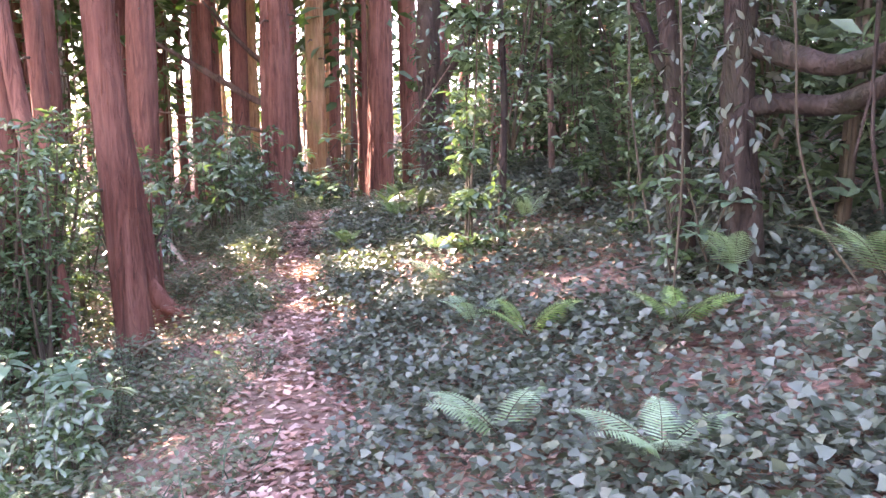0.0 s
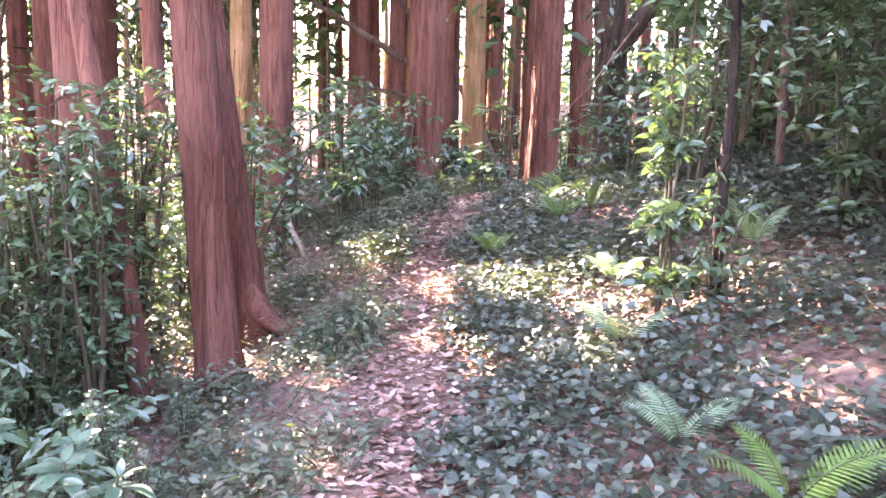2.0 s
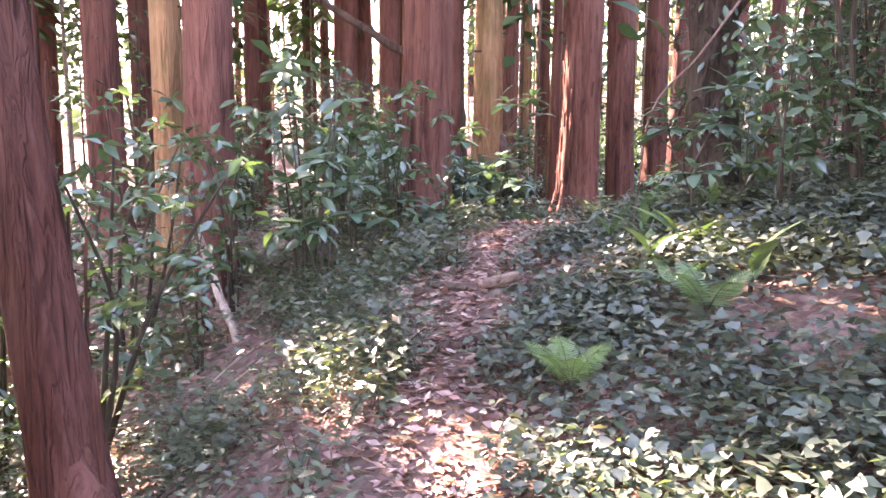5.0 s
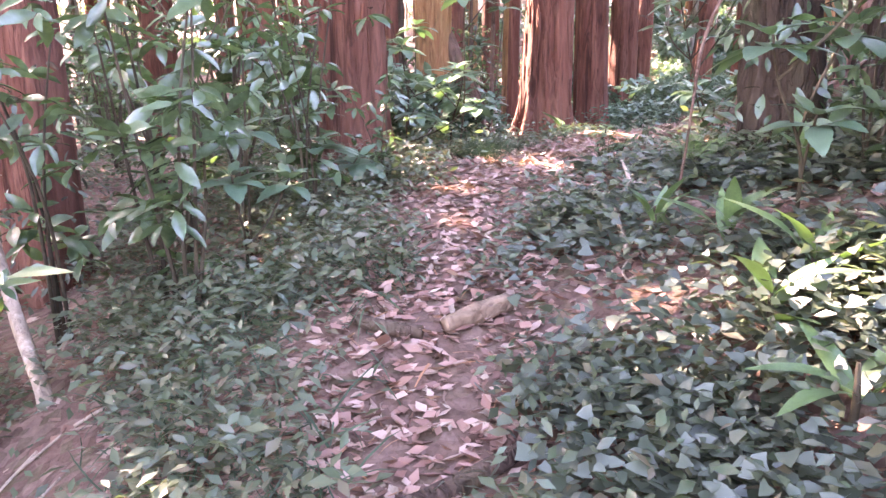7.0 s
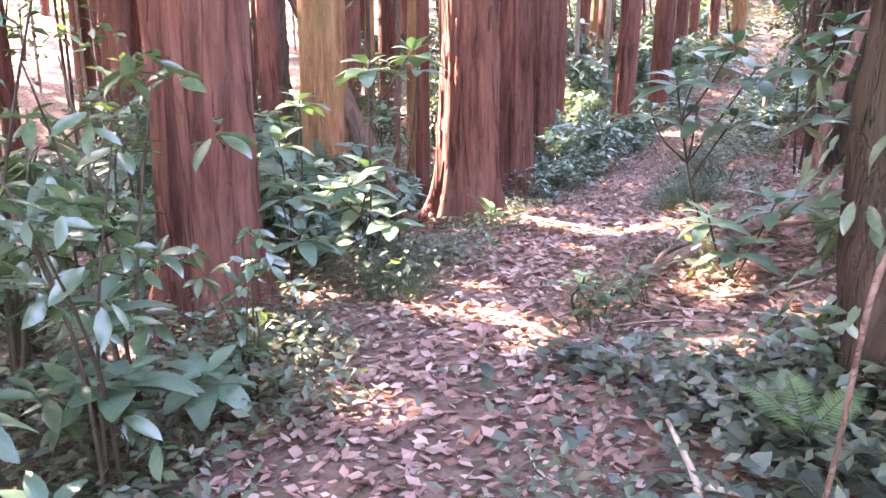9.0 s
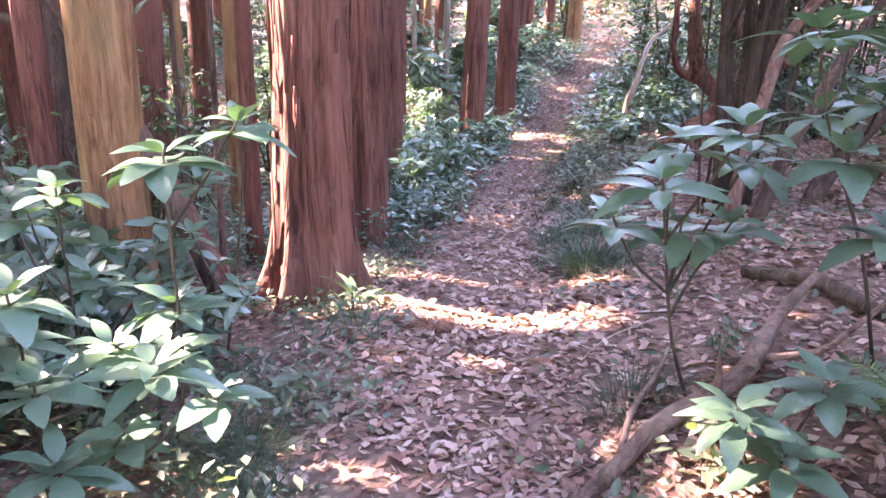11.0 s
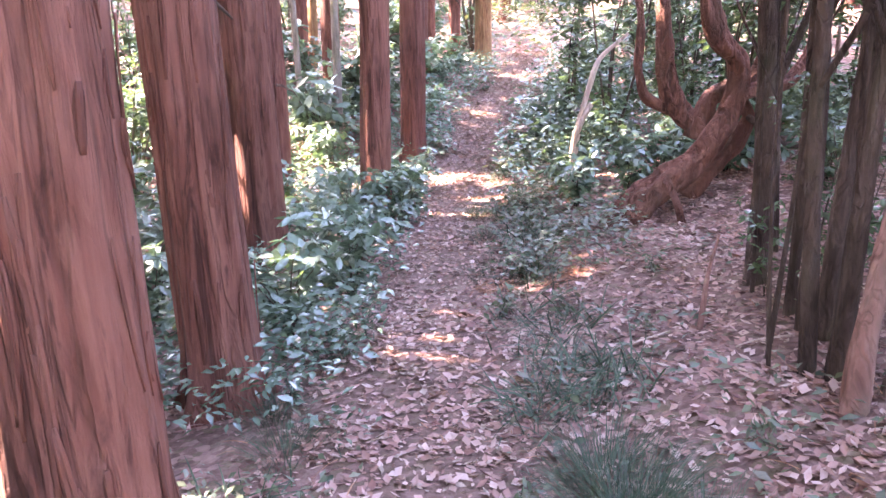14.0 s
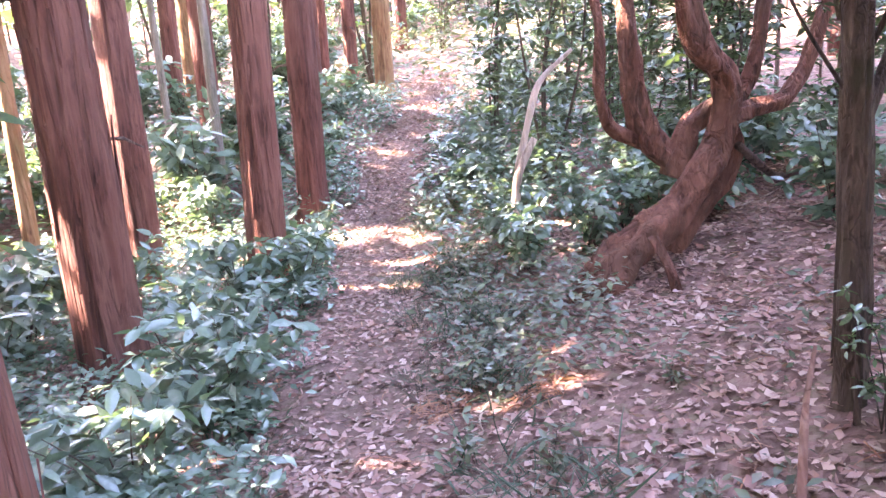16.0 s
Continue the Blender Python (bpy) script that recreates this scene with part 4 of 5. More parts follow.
SUNNY = shrub("camellia_shrub", "glossy-leaved shrub catching light on the bank", ground_at(.95, 7.95), 2.2, .5, 4, 75, 6, M_LAUREL, (.07, .11), 330, "evergreen thicket", LEAF_PLAIN, .2)
place(SUNNY, 1.6, 8.7, 1.2, 1.1)
place(SUNNY, .75, 9.3, 2.2, .85)

COLUMN = shrub("vine_clad_sapling", "glossy-leaved vine clothing a thin sapling on the bank", ground_at(.9, 5.9), 2.7, .2, 3, 150, 6, M_LAUREL, (.08, .125), 335, "", LEAF_BROAD, .12, .006, "sapling")
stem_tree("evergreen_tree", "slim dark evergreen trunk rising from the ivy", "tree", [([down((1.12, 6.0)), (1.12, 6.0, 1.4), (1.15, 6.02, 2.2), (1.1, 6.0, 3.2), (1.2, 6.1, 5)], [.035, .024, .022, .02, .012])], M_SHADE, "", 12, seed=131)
place(EV[1], 1.2, 6.15, 2.0, .62, z=hz(1.2, 6.15) + .75, label="leafy evergreen boughs round the slim dark trunk")
place(EV[0], 2.05, 4.8, 1.0, .5, z=hz(2.05, 4.8) + .7, label="leafy boughs hung on the ivied trunks")
place(EV[2], 2.55, 4.5, 3.0, .5, z=hz(2.55, 4.5) + .8, label="leafy boughs hung on the ivied trunks")
place(COLUMN, 1.75, 6.6, 2.1, .8)
place(COLUMN, 1.95, 5.6, 4.1, .7)

# pale-lit laurels down the slope
LA = [shrub("laurel_shrub", "bright glossy-leaved shrub down the slope", ground_at(*xy), 1.5, .55, 6, 85, 6, M_LAUREL, (.06, .11), 341 + i, "slope shrubs", LEAF_FAR, .2) for i, xy in enumerate([(-2.75, 5.3), (-2.9, 6.6), (-2.6, 4.5)])]
spots = [(-2.15, 4.7), (-2.45, 7.3), (-3.4, 6.1), (-3.3, 8.6), (-4.2, 7.4), (-4.6, 9.2), (-5.0, 6.2), (-3.3, 4.8), (-4.4, 11.6), (-3.2, 12.2), (-3.7, 13.2), (-5.2, 12.6), (-4.6, 14.6), (-6.2, 9.6), (-6.4, 13.6), (-3.0, 10.9),
         (-2.9, 15.8), (-4.2, 16.6), (-3.0, 17.9), (-4.4, 18.6), (-5.6, 16.8), (-2.4, 19.4), (-3.6, 20.6), (-5.2, 20.2), (-2.6, 22.4), (-1.6, 23.2), (-4.0, 22.8), (-6.4, 18), (-7.4, 11), (-7.2, 15), (-7, 7), (-6.2, 22), (-8, 20), (-1.2, 26), (-3, 26), (-5, 25)]
for i, (x, y) in enumerate(spots):
    place(LA[i % 3], x, y, rng.uniform(0, 6.28), rng.uniform(.7, 1.2))

HEDGE = shrub("laurel_shrub", "dense small-leaved shrub with pale glints by the cedars", ground_at(-2.5, 6.15), 2.3, .5, 7, 190, 6, M_LAUREL, (.05, .09), 350, "slope shrubs", LEAF_PLAIN, .2)
for x, y, s in [(-2.95, 6.7, .6), (-2.75, 5.5, .8), (-3.3, 7.4, .6), (-2.2, 5.1, .5), (-1.25, 4.6, .3), (-1.5, 4.2, .34), (-1.0, 3.75, .28), (-1.9, 4.5, .4), (-.95, 4.4, .24), (-3.9, 8.4, .7), (-1.7, 3.6, .35), (-1.35, 5.2, .25), (-2.55, 5.0, .75), (-2.95, 4.5, .8), (-2.25, 4.3, .5), (-2.35, 5.75, .8), (-3.5, 5.4, .7), (-3.2, 6.2, .65), (-2.35, 5.25, .95), (-2.7, 5.65, 1.1), (-2.5, 4.75, .85)]:
    place(HEDGE, x, y, x * 5 + y, s)

SLOPE = shrub("laurel_shrub", "tall glossy broad-leaved shrub in front of the leaning cedars", ground_at(-2.2, 5.65), 2.05, .42, 6, 150, 6, M_LAUREL, (.055, .095), 352, "slope shrubs", LEAF_BROAD, .3)
for x, y, s in [(-1.98, 5.3, .9), (-2.6, 6.25, 1.05), (-2.5, 5.15, .95), (-3.0, 5.8, .8), (-2.9, 7.2, .7)]:
    place(SLOPE, x, y, x * 4 + y, s)
LOW = shrub("broadleaf_shrub", "low dark glossy shrub at the slope edge", ground_at(-.85, 3.85), .55, .28, 5, 30, 6, M_LAUREL, (.06, .105), 353, "slope shrubs", LEAF_BROAD, .3, .007)
for x, y, s in [(-1.15, 4.1, 1.0), (-.75, 3.55, .7), (-1.4, 4.6, 1.1), (-1.05, 3.6, .9), (-1.6, 5.0, 1.0), (-1.3, 3.4, 1.0), (-1.75, 4.3, 1.2)]:
    place(LOW, x, y, x * 4 + y, s)

# low aucuba bushes beyond the cedars
AU = [shrub("aucuba_bush", "low blue-green aucuba bush beside the trail", ground_at(*xy), .7, .4, 7, 46, 7, M_AUCUBA, (.10, .17), 361 + i, "aucuba bushes", LEAF_PLAIN, .3, .008) for i, xy in enumerate([(-.2, 19.7), (1.15, 23.3), (-1.05, 20.6)])]
spots = [(-.7, 17.9), (.1, 20.3), (-.2, 22.4), (.5, 22.9), (-.8, 22.9), (1.5, 24.0), (.9, 24.6), (1.0, 25.6), (-.3, 24.0), (-1.5, 21.8), (-1.8, 19.2), (-1.9, 18.2), (2.6, 21.6), (2.1, 20.2), (1.9, 19.3), (3.2, 22.8), (3.9, 23.6), (3.0, 21.0),
         (1.75, 18.7), (4.6, 24.8), (5.2, 26.2), (2.6, 19.6), (2.0, 25.4), (2.4, 26.4), (-.9, 16.9), (-1.5, 17.0), (3.6, 21.8), (4.4, 23), (2.9, 18.9), (3.5, 19.4), (2.5, 20.5), (3.4, 17.6), (2.3, 21.2), (-.45, 17.6), (-.35, 18.7), (.25, 19.5), (-.6, 19.2), (.55, 20.6)]
for i, (x, y) in enumerate(spots):
    place(AU[i % 3], x, y, rng.uniform(0, 6.28), rng.uniform(.65, 1.1))

for x, y, s in [(-2.3, 12.5, .7), (-2.75, 12.8, 1.1), (-2.55, 13.35, 1.1), (-3.05, 12.4, 1.1), (-2.95, 13.9, 1.3), (-2.1, 13.1, .8), (-3.4, 13.2, 1.4), (-3.3, 14.6, 1.4), (2.55, 18.7, .8), (3.1, 18.5, .9), (3.65, 18.9, .9), (4.1, 18.3, 1.0), (3.3, 19.6, 1.0), (4.3, 19.2, 1.0), (2.2, 18.6, .7)]:
    place(AU[int(y * 10) % 3], x, y, x * 9 + y, s)

# saplings with thin dark stems by the middle of the trail
SA = [shrub("sapling", "slender sapling with broad green leaves", ground_at(*xy), 1.5, .4, 4, 26, 6, M_LAUREL, (.10, .17), 381 + i, "saplings", LEAF_BROAD, .3, .009, "sapling") for i, xy in enumerate([(-2.5, 9.3), (-2.2, 9.0), (-2.75, 9.9)])]
for x, y, s in [(-2.1, 9.9, .8), (-2.35, 10.5, .9), (-3.0, 9.2, 1.0), (-1.95, 10.6, .5), (-2.6, 8.3, .7), (-2.9, 10.6, 1.1), (.35, 9.0, .8), (.2, 9.5, .7), (.5, 10.4, .9), (1.1, 5.9, .5), (2.05, 4.35, .55), (1.9, 15.3, .5), (1.5, 15.5, .35)]:
    place(SA[int(x * 10) % 3], x, y, x * 7, s)
WE = shrub("weed", "small leafy weed growing through dry leaves", ground_at(.45, 16.6), .2, .12, 4, 9, 6, M_COVER, (.035, .065), 390, "weeds", LEAF_PLAIN, .2, .004, "plant")
for x, y, s in [(.62, 16.2, 1.1), (.9, 15.6, .8), (.75, 17.2, 1), (1.3, 16.4, .7), (-.78, 11.2, 1.2), (-.55, 11.35, 1.1), (-.3, 11.55, 1.3), (.1, 12.3, 1), (.6, 14.2, .9), (-.15, 14.4, .8), (.25, 11.7, 1.2), (.4, 13.4, 1), (-1.0, 6.6, 1), (-1.2, 6.9, 1.2), (-1.1, 7.3, 1), (1.1, 18.2, 1.4), (-.6, 16.2, 1)]:
    place(WE, x, y, x * 9 + y, s)


def big_leaf_mesh(name, mat, wide=.40, droop=.2, teeth=.012):
    """A large leaf with a sunk midrib, a toothed edge and a drooping tip."""
    n, v, f = 11, [], []
    for i in range(n):
        s = i / (n - 1)
        w = wide / 2 * math.sin(math.pi * min(1, s * .96 + .04)) ** .8 * (1 - .25 * s) + (teeth if i % 2 else 0) * (0 < s < 1)
        z = .04 * math.sin(s * 3) - droop * s * s
        for k in (-1, -.5, 0, .5, 1):
            v.append((w * k, s, z + .12 * w * abs(k) ** 1.3 + .006 * math.sin(9 * s + 3 * k)))
    for i in range(n - 1):
        for k in range(4):
            a = 5 * i + k
            f.append((a, a + 1, a + 6, a + 5))
    return poly_mesh(name, v, f, mat)


AUC_LEAF = [big_leaf_mesh("leaf", M_SPRIG, w, d) for w, d in ((.52, .10), (.46, .2), (.56, .28))]
LANCE_LEAF = [big_leaf_mesh("leaf", M_LANCE, w, d, .003) for w, d in ((.27, .1), (.23, .35), (.29, .25))]


def aucuba(label, base, heads, seed, size=(.14, .2), per=7, group="aucuba sprigs"):
    """Bare stems that end in rosettes of large leaves; heads are places in the world."""
    rng = np.random.default_rng(seed)
    t = thing("aucuba", ground_at(*base), label, "shrub", group)
    o = np.array(t.location)
    main = None
    for h in heads:
        h = np.array(h) - o
        if main is None:
            q = main = smooth_path([(rng.normal(0, .02), rng.normal(0, .02), -.05), h * np.array([.45, .45, .4]) + rng.normal(0, .03, 3), h * np.array([.85, .85, .75]), h], 11)
        else:                                   # side twigs leave the main stem below their leaves
            k = int(np.argmin(np.linalg.norm(main[:9] - (h - np.array([0, 0, .22])), axis=1)))
            q = smooth_path([main[k], .5 * (main[k] + h) + rng.normal(0, .015, 3) - np.array([0, 0, .03]), h], 9)
        v, f = loft(q, np.linspace(.0075 if q is main else .0055, .004, len(q)), 7)
        part("stem", poly_mesh("stem", v, f, M_STEM), t)
        for ring in range(2):
            for k in range(per - 2 * ring):
                a = 360 * k / (per - 2 * ring) + rng.uniform(-22, 22) + 30 * ring
                s = rng.uniform(*size) * (1 - .35 * ring)
                ob = part("leaf", AUC_LEAF[rng.integers(3)], t)
                ob.matrix_basis = pose(*(h - np.array([0, 0, .035 * (1 - ring)])), 0, 0, a) @ pose(0, .012, 0, rng.uniform(-16, 14) + 28 * ring, rng.uniform(-14, 14), 0) @ Matrix.Diagonal((s, s, s, 1))
    return t


aucuba("aucuba sprig with big toothed leaves by the trail", (-1.95, 12.35), [(-1.81, 11.9, 2.24), (-1.63, 12.1, 2.30)], 401)
aucuba("leafy aucuba sprig with glossy toothed leaves", (-2.0, 12.3), [(-1.87, 12.1, 1.72), (-2.05, 12.0, 1.62), (-1.95, 12.25, 1.5)], 402)
aucuba("aucuba sprig with sun-bleached leaves", (-2.2, 11.75), [(-2.12, 11.6, 1.68), (-2.2, 11.7, 1.9), (-2.05, 11.5, 1.5), (-1.8, 11.55, 1.75), (-2.3, 11.9, 1.7), (-2.0, 11.85, 1.38), (-1.72, 11.9, 1.5)], 403)
aucuba("aucuba bush with many leaf rosettes", (-2.45, 12.7), [(-2.31, 12.4, 2.04), (-2.5, 12.6, 1.9), (-2.6, 12.4, 1.7), (-2.35, 12.7, 1.6), (-2.7, 12.9, 1.9), (-2.2, 12.9, 1.5)], 404)
aucuba("aucuba sprig hanging over the trail edge", (-.12, 12.05), [(-.42, 11.72, 2.18), (-.3, 11.85, 2.02), (-.26, 11.95, 2.25), (-.12, 11.9, 2.0), (-.5, 11.9, 2.03), (-.18, 11.75, 2.32), (-.03, 12.0, 2.2)], 405, (.13, .2))
aucuba("low aucuba sprig over the fallen branch", (-.15, 11.5), [(-.32, 11.35, 1.66), (-.2, 11.3, 1.55), (-.05, 11.4, 1.7)], 406, (.13, .19))
aucuba("tall aucuba bush leaning in from the bank", (.5, 12.0), [(.08, 11.9, 2.58), (.1, 11.7, 2.25), (.25, 11.8, 2.4), (.3, 12.1, 2.6), (.2, 11.6, 2.05), (.35, 12.3, 2.3)], 407, (.15, .22))
aucuba("small aucuba seedling in dry leaves", (-.78, 11.3), [(-.8, 11.25, 1.42), (-.68, 11.3, 1.36)], 408, (.08, .12))
aucuba("aucuba sprig standing under the saplings", (-2.1, 9.3), [(-2.1, 9.2, 1.44), (-2.0, 9.5, 1.38), (-2.2, 9.5, 1.6)], 409)
aucuba("aucuba sprig beside the thick cedar", (-2.2, 10.15), [(-2.09, 10.0, 1.47), (-2.25, 10.2, 1.6), (-2.0, 10.3, 1.35)], 410)
aucuba("broad-leaved sprig on the ivied bank", (-.05, 9.15), [(-.2, 9.0, 1.95), (-.05, 9.05, 1.72), (0.05, 9.2, 1.98), (.1, 9.0, 2.15)], 411, (.15, .2))
aucuba("aucuba sprig between the cedar trunks", (-1.95, 13.3), [(-1.75, 13.0, 2.2), (-2.0, 13.2, 1.9), (-2.1, 13.4, 1.6)], 412, (.12, .17))
aucuba("leafy sprig at the foot of the flaking cedar", (-.75, 18.2), [(-.7, 18.1, 1.1), (-.8, 18.3, 1.25), (-.55, 18.3, 1.0), (-.9, 18.0, 1.0)], 413, (.1, .15))
aucuba("broad-leaved sprig on the ivy-hung tree", (2.2, 4.25), [(2.15, 4.2, 1.35), (2.25, 4.15, 1.22), (2.3, 4.2, 1.5), (2.1, 4.3, 1.6)], 414, (.1, .15))
aucuba("broad-leaved seedling below the trail", (-.95, 4.2), [(-1.0, 4.1, .62), (-.85, 4.2, .55), (-1.15, 4.3, .6)], 415, (.1, .15))
aucuba("broad-leaved seedling at the slope edge", (-1.3, 3.9), [(-1.4, 3.8, .6), (-1.2, 3.8, .5), (-1.35, 4.1, .7), (-1.6, 4.2, .6)], 416, (.1, .15))


def lance_plant(label, at, leaves, seed, size=(.18, .27), rise=(25, 70)):
    rng = np.random.default_rng(seed)
    t = thing("broadleaf_plant", ground_at(*at), label, "plant", "lance-leaved plants")
    for k in range(leaves):
        s = rng.uniform(*size)
        ob = part("leaf", LANCE_LEAF[k % 3], t)
        ob.matrix_basis = pose(0, 0, rng.uniform(.02, .12), 0, 0, 360 * k / leaves + rng.uniform(-25, 25)) @ pose(0, 0, 0, rng.uniform(*rise), rng.uniform(-20, 20), 0) @ Matrix.Diagonal((s, s, s, 1))
    v, f = loft([(0, 0, -.04), (.004, 0, .06), (0, .004, .15)], [.01, .009, .005], 7)
    part("stem", poly_mesh("stem", v, f, M_STEM), t)
    return t


lance_plant("yellow-green plant with long upright leaves", (-.28, 8.9), 6, 421)
lance_plant("yellow-green plant with broad lance leaves", (-.22, 8.42), 6, 422, (.18, .27))
lance_plant("yellow-green plant with arching lance leaves", (-.1, 8.05), 5, 423, (.18, .26), (5, 50))
lance_plant("lime-leaved plant at the bank edge", (-.5, 9.2), 5, 424, (.14, .22))
lance_plant("lime-leaved plant above the sunny ivy", (.2, 7.95), 6, 425, (.2, .3))
lance_plant("lime-leaved plant among seedlings", (-.1, 8.6), 5, 426, (.2, .3))
lance_plant("lime-leaved plant on the bank", (.05, 9.7), 5, 427, (.15, .25))
lance_plant("pale lance-leaved plant at the cedar root", (-1.35, 13.72), 7, 428, (.16, .24), (10, 55))


def frond_mesh(name, mat, pairs=22, wide=.46, arch=.35):
    P, D, U, S, spine = [], [], [], [], []
    for i in range(pairs):
        s = .12 + .88 * i / pairs
        c = np.array([0, s, arch * math.sin(s * 2.3) * .6 - .25 * arch * s * s])
        spine.append(c)
        L = wide * (math.sin(math.pi * min(1, .22 + s * .80))) ** .9 * .62 + .015
        for sg in (-1, 1):
            P.append(c)
            D.append((sg, .45, -.12))
            U.append((0, 0, 1))
            S.append(L)
    leaf = (np.array([(-.05, 0, 0), (.05, 0, 0), (-.055, .35, .01), (.055, .35, .01), (-.032, .75, 0), (.032, .75, 0), (0, 1, -.03)]), [(0, 1, 3, 2), (2, 3, 5, 4), (4, 5, 6)])
    me = cloud(name, leaf, P, D, U, S, mat)
    stalk, f = loft([(0, 0, 0)] + spine, np.linspace(.008, .002, pairs + 1), 5)
    sm = poly_mesh("stalk", stalk, f, M_STEM)
    return me, sm


FRONDS = {k: frond_mesh("frond", m) for k, m in (("green", M_FERN), ("pale", M_PALEFERN), ("lime", M_LIME))}


def fern(label, at, kind, size, turns, rise=25, lift=.05, group="ferns"):
    t = thing("fern", ground_at(*at), label, "fern", group)
    for i, a in enumerate(turns):
        fr = part("frond", FRONDS[kind][0], t)
        s = .86 * size * (1 - .12 * (i % 3))
        fr.matrix_basis = pose(0, 0, lift + .06, 0, 0, a) @ pose(0, 0, 0, rise + 7 * (i % 3), 6 * (-1) ** i, 0) @ Matrix.Diagonal((s, s, s, 1))
        part("stalk", FRONDS[kind][1], fr)
    return t


fern("white-lit fern arching over the ivy", (1.3, 6.3), "pale", .36, (60, 110, 160, -60, 20), 40, .06)
fern("bright green fern in the ivy", (1.35, 4.2), "lime", .42, (-60, -85, 60, 120), 22, .05)
fern("yellow-green fern in the ivy", (2.0, 3.75), "lime", .36, (-80, 80, 10, 150, -140), 18, .04)
fern("pale fern frond over the trail edge", (1.28, 3.15), "pale", .42, (60, 100, 140, -30), 12, .06)
fern("large pale fern on the bank", (2.75, 3.6), "pale", .5, (80, 110, 50, 160, -100), 25, .06)
fern("pale fern at the ivied tree foot", (2.3, 4.1), "pale", .4, (80, 130, 180, 20), 30, .08)
fern("pale fern near the trail foot", (1.8, 2.75), "pale", .4, (60, 120, 0, -60, 180), 9, .06)
fern("sunlit yellow-green fern at the trail edge", (-.38, 7.35), "lime", .3, (70, 110, 150, 20, -40, 190), 24, .05)
fern("green fern behind the sunny ivy", (.05, 7.6), "green", .34, (30, 80, 140, 200, -60), 25, .05)
fern("pale fern on the ivy bank", (.75, 5.5), "pale", .38, (60, 120, 180, -60), 20, .06)
fern("pale fern low in the ivy", (1.05, 4.6), "pale", .34, (40, 100, 170, -50), 20, .06)
fern("green fern among ivy", (.6, 6.3), "pale", .3, (30, 90, 150, 210, 290), 22, .06)
fern("green fern by the fallen branch", (.2, 11.35), "green", .34, (60, 110, 170, 20, -50), 22, .05)
fern("green fern on the bank", (.35, 10.0), "green", .36, (60, 110, 170, 20, -50), 22, .05)
fern("green fern low by the trail", (-.35, 9.9), "green", .26, (60, 120, 180, 0, -60), 20, .04)
fern("small fern below the trail", (-1.0, 3.4), "green", .3, (-60, 0, 60, 120, 180), 25, .04)


def tuft(label, at, blades, size, seed, spread_=.17):
    blades = int(blades * 2.4)
    rng = np.random.default_rng(seed)
    a = rng.uniform(0, 6.28, blades)
    r = spread_ * rng.uniform(0, 1, blades) ** .7
    x, y = at[0] + r * np.cos(a), at[1] + r * np.sin(a)
    p = np.stack([x, y, height(x, y) - .01], 1) - np.array(ground_at(*at))
    d = np.stack([np.cos(a) * rng.uniform(.1, 1.3, blades) + rng.normal(0, .25, blades), np.sin(a) * rng.uniform(.1, 1.3, blades) + rng.normal(0, .25, blades), np.ones(blades)], 1)
    u = np.stack([-np.cos(a), -np.sin(a), np.full(blades, .2)], 1)
    me = cloud("grass_tuft", BLADE, p, d, -u * -1, rng.uniform(size * .25, size * .75, blades), M_GRASS, .3)
    return solid("grass_tuft", me, label, "grass", "sedge tufts", at=ground_at(*at))


for i, (x, y, n, s) in enumerate([(-1.72, 12.2, 420, .3), (-1.55, 12.55, 220, .24), (.06, 14.05, 300, .42), (.1, 14.35, 260, .4), (.2, 13.85, 120, .3), (-1.05, 15.75, 160, .3), (-1.0, 15.2, 140, .3), (-1.42, 13.8, 120, .22), (-1.62, 11.75, 260, .3), (-1.75, 11.9, 200, .28),
                                 (-.32, 12.1, 200, .28), (-.75, 11.15, 160, .24), (-1.85, 12.75, 220, .26), (-1.9, 10.9, 160, .24), (-1.85, 9.6, 140, .22), (.55, 17.6, 120, .26), (.85, 18.6, 140, .3), (1.0, 19.4, 160, .32), (-.45, 17.1, 120, .26), (-2.05, 11.2, 200, .28)]):
    tuft("dark green sedge tuft at the trail edge", (x, y), n, s, 500 + i)

# a young fan palm among the saplings
t = thing("fan_palm", ground_at(-2.4, 9.85), "young fan palm with a dark ribbed leaf", "palm")
for k, (dx, dy, h, turn) in enumerate([(.04, -.02, 1.0, 200), (-.15, .1, .8, 60)]):
    v, f = loft(smooth_path([(0, 0, -.05), (dx * .5, dy * .5, h * .6), (dx, dy, h)], 7), np.linspace(.009, .005, 7), 6)
    part("petiole", poly_mesh("petiole", v, f, M_STEM), t)
    a = np.radians(np.linspace(-80, 80, 15) + turn)
    rng = np.random.default_rng(600 + k)
    me = cloud("fan", BLADE, np.tile((dx, dy, h), (15, 1)), np.stack([np.cos(a), np.sin(a), .35 - .3 * rng.uniform(0, 1, 15)], 1), ups(rng, 15, .2), rng.uniform(.26, .34, 15), M_DARKLEAF, 2.2)
    part("fan", me, t, "dark green folded fan leaf")

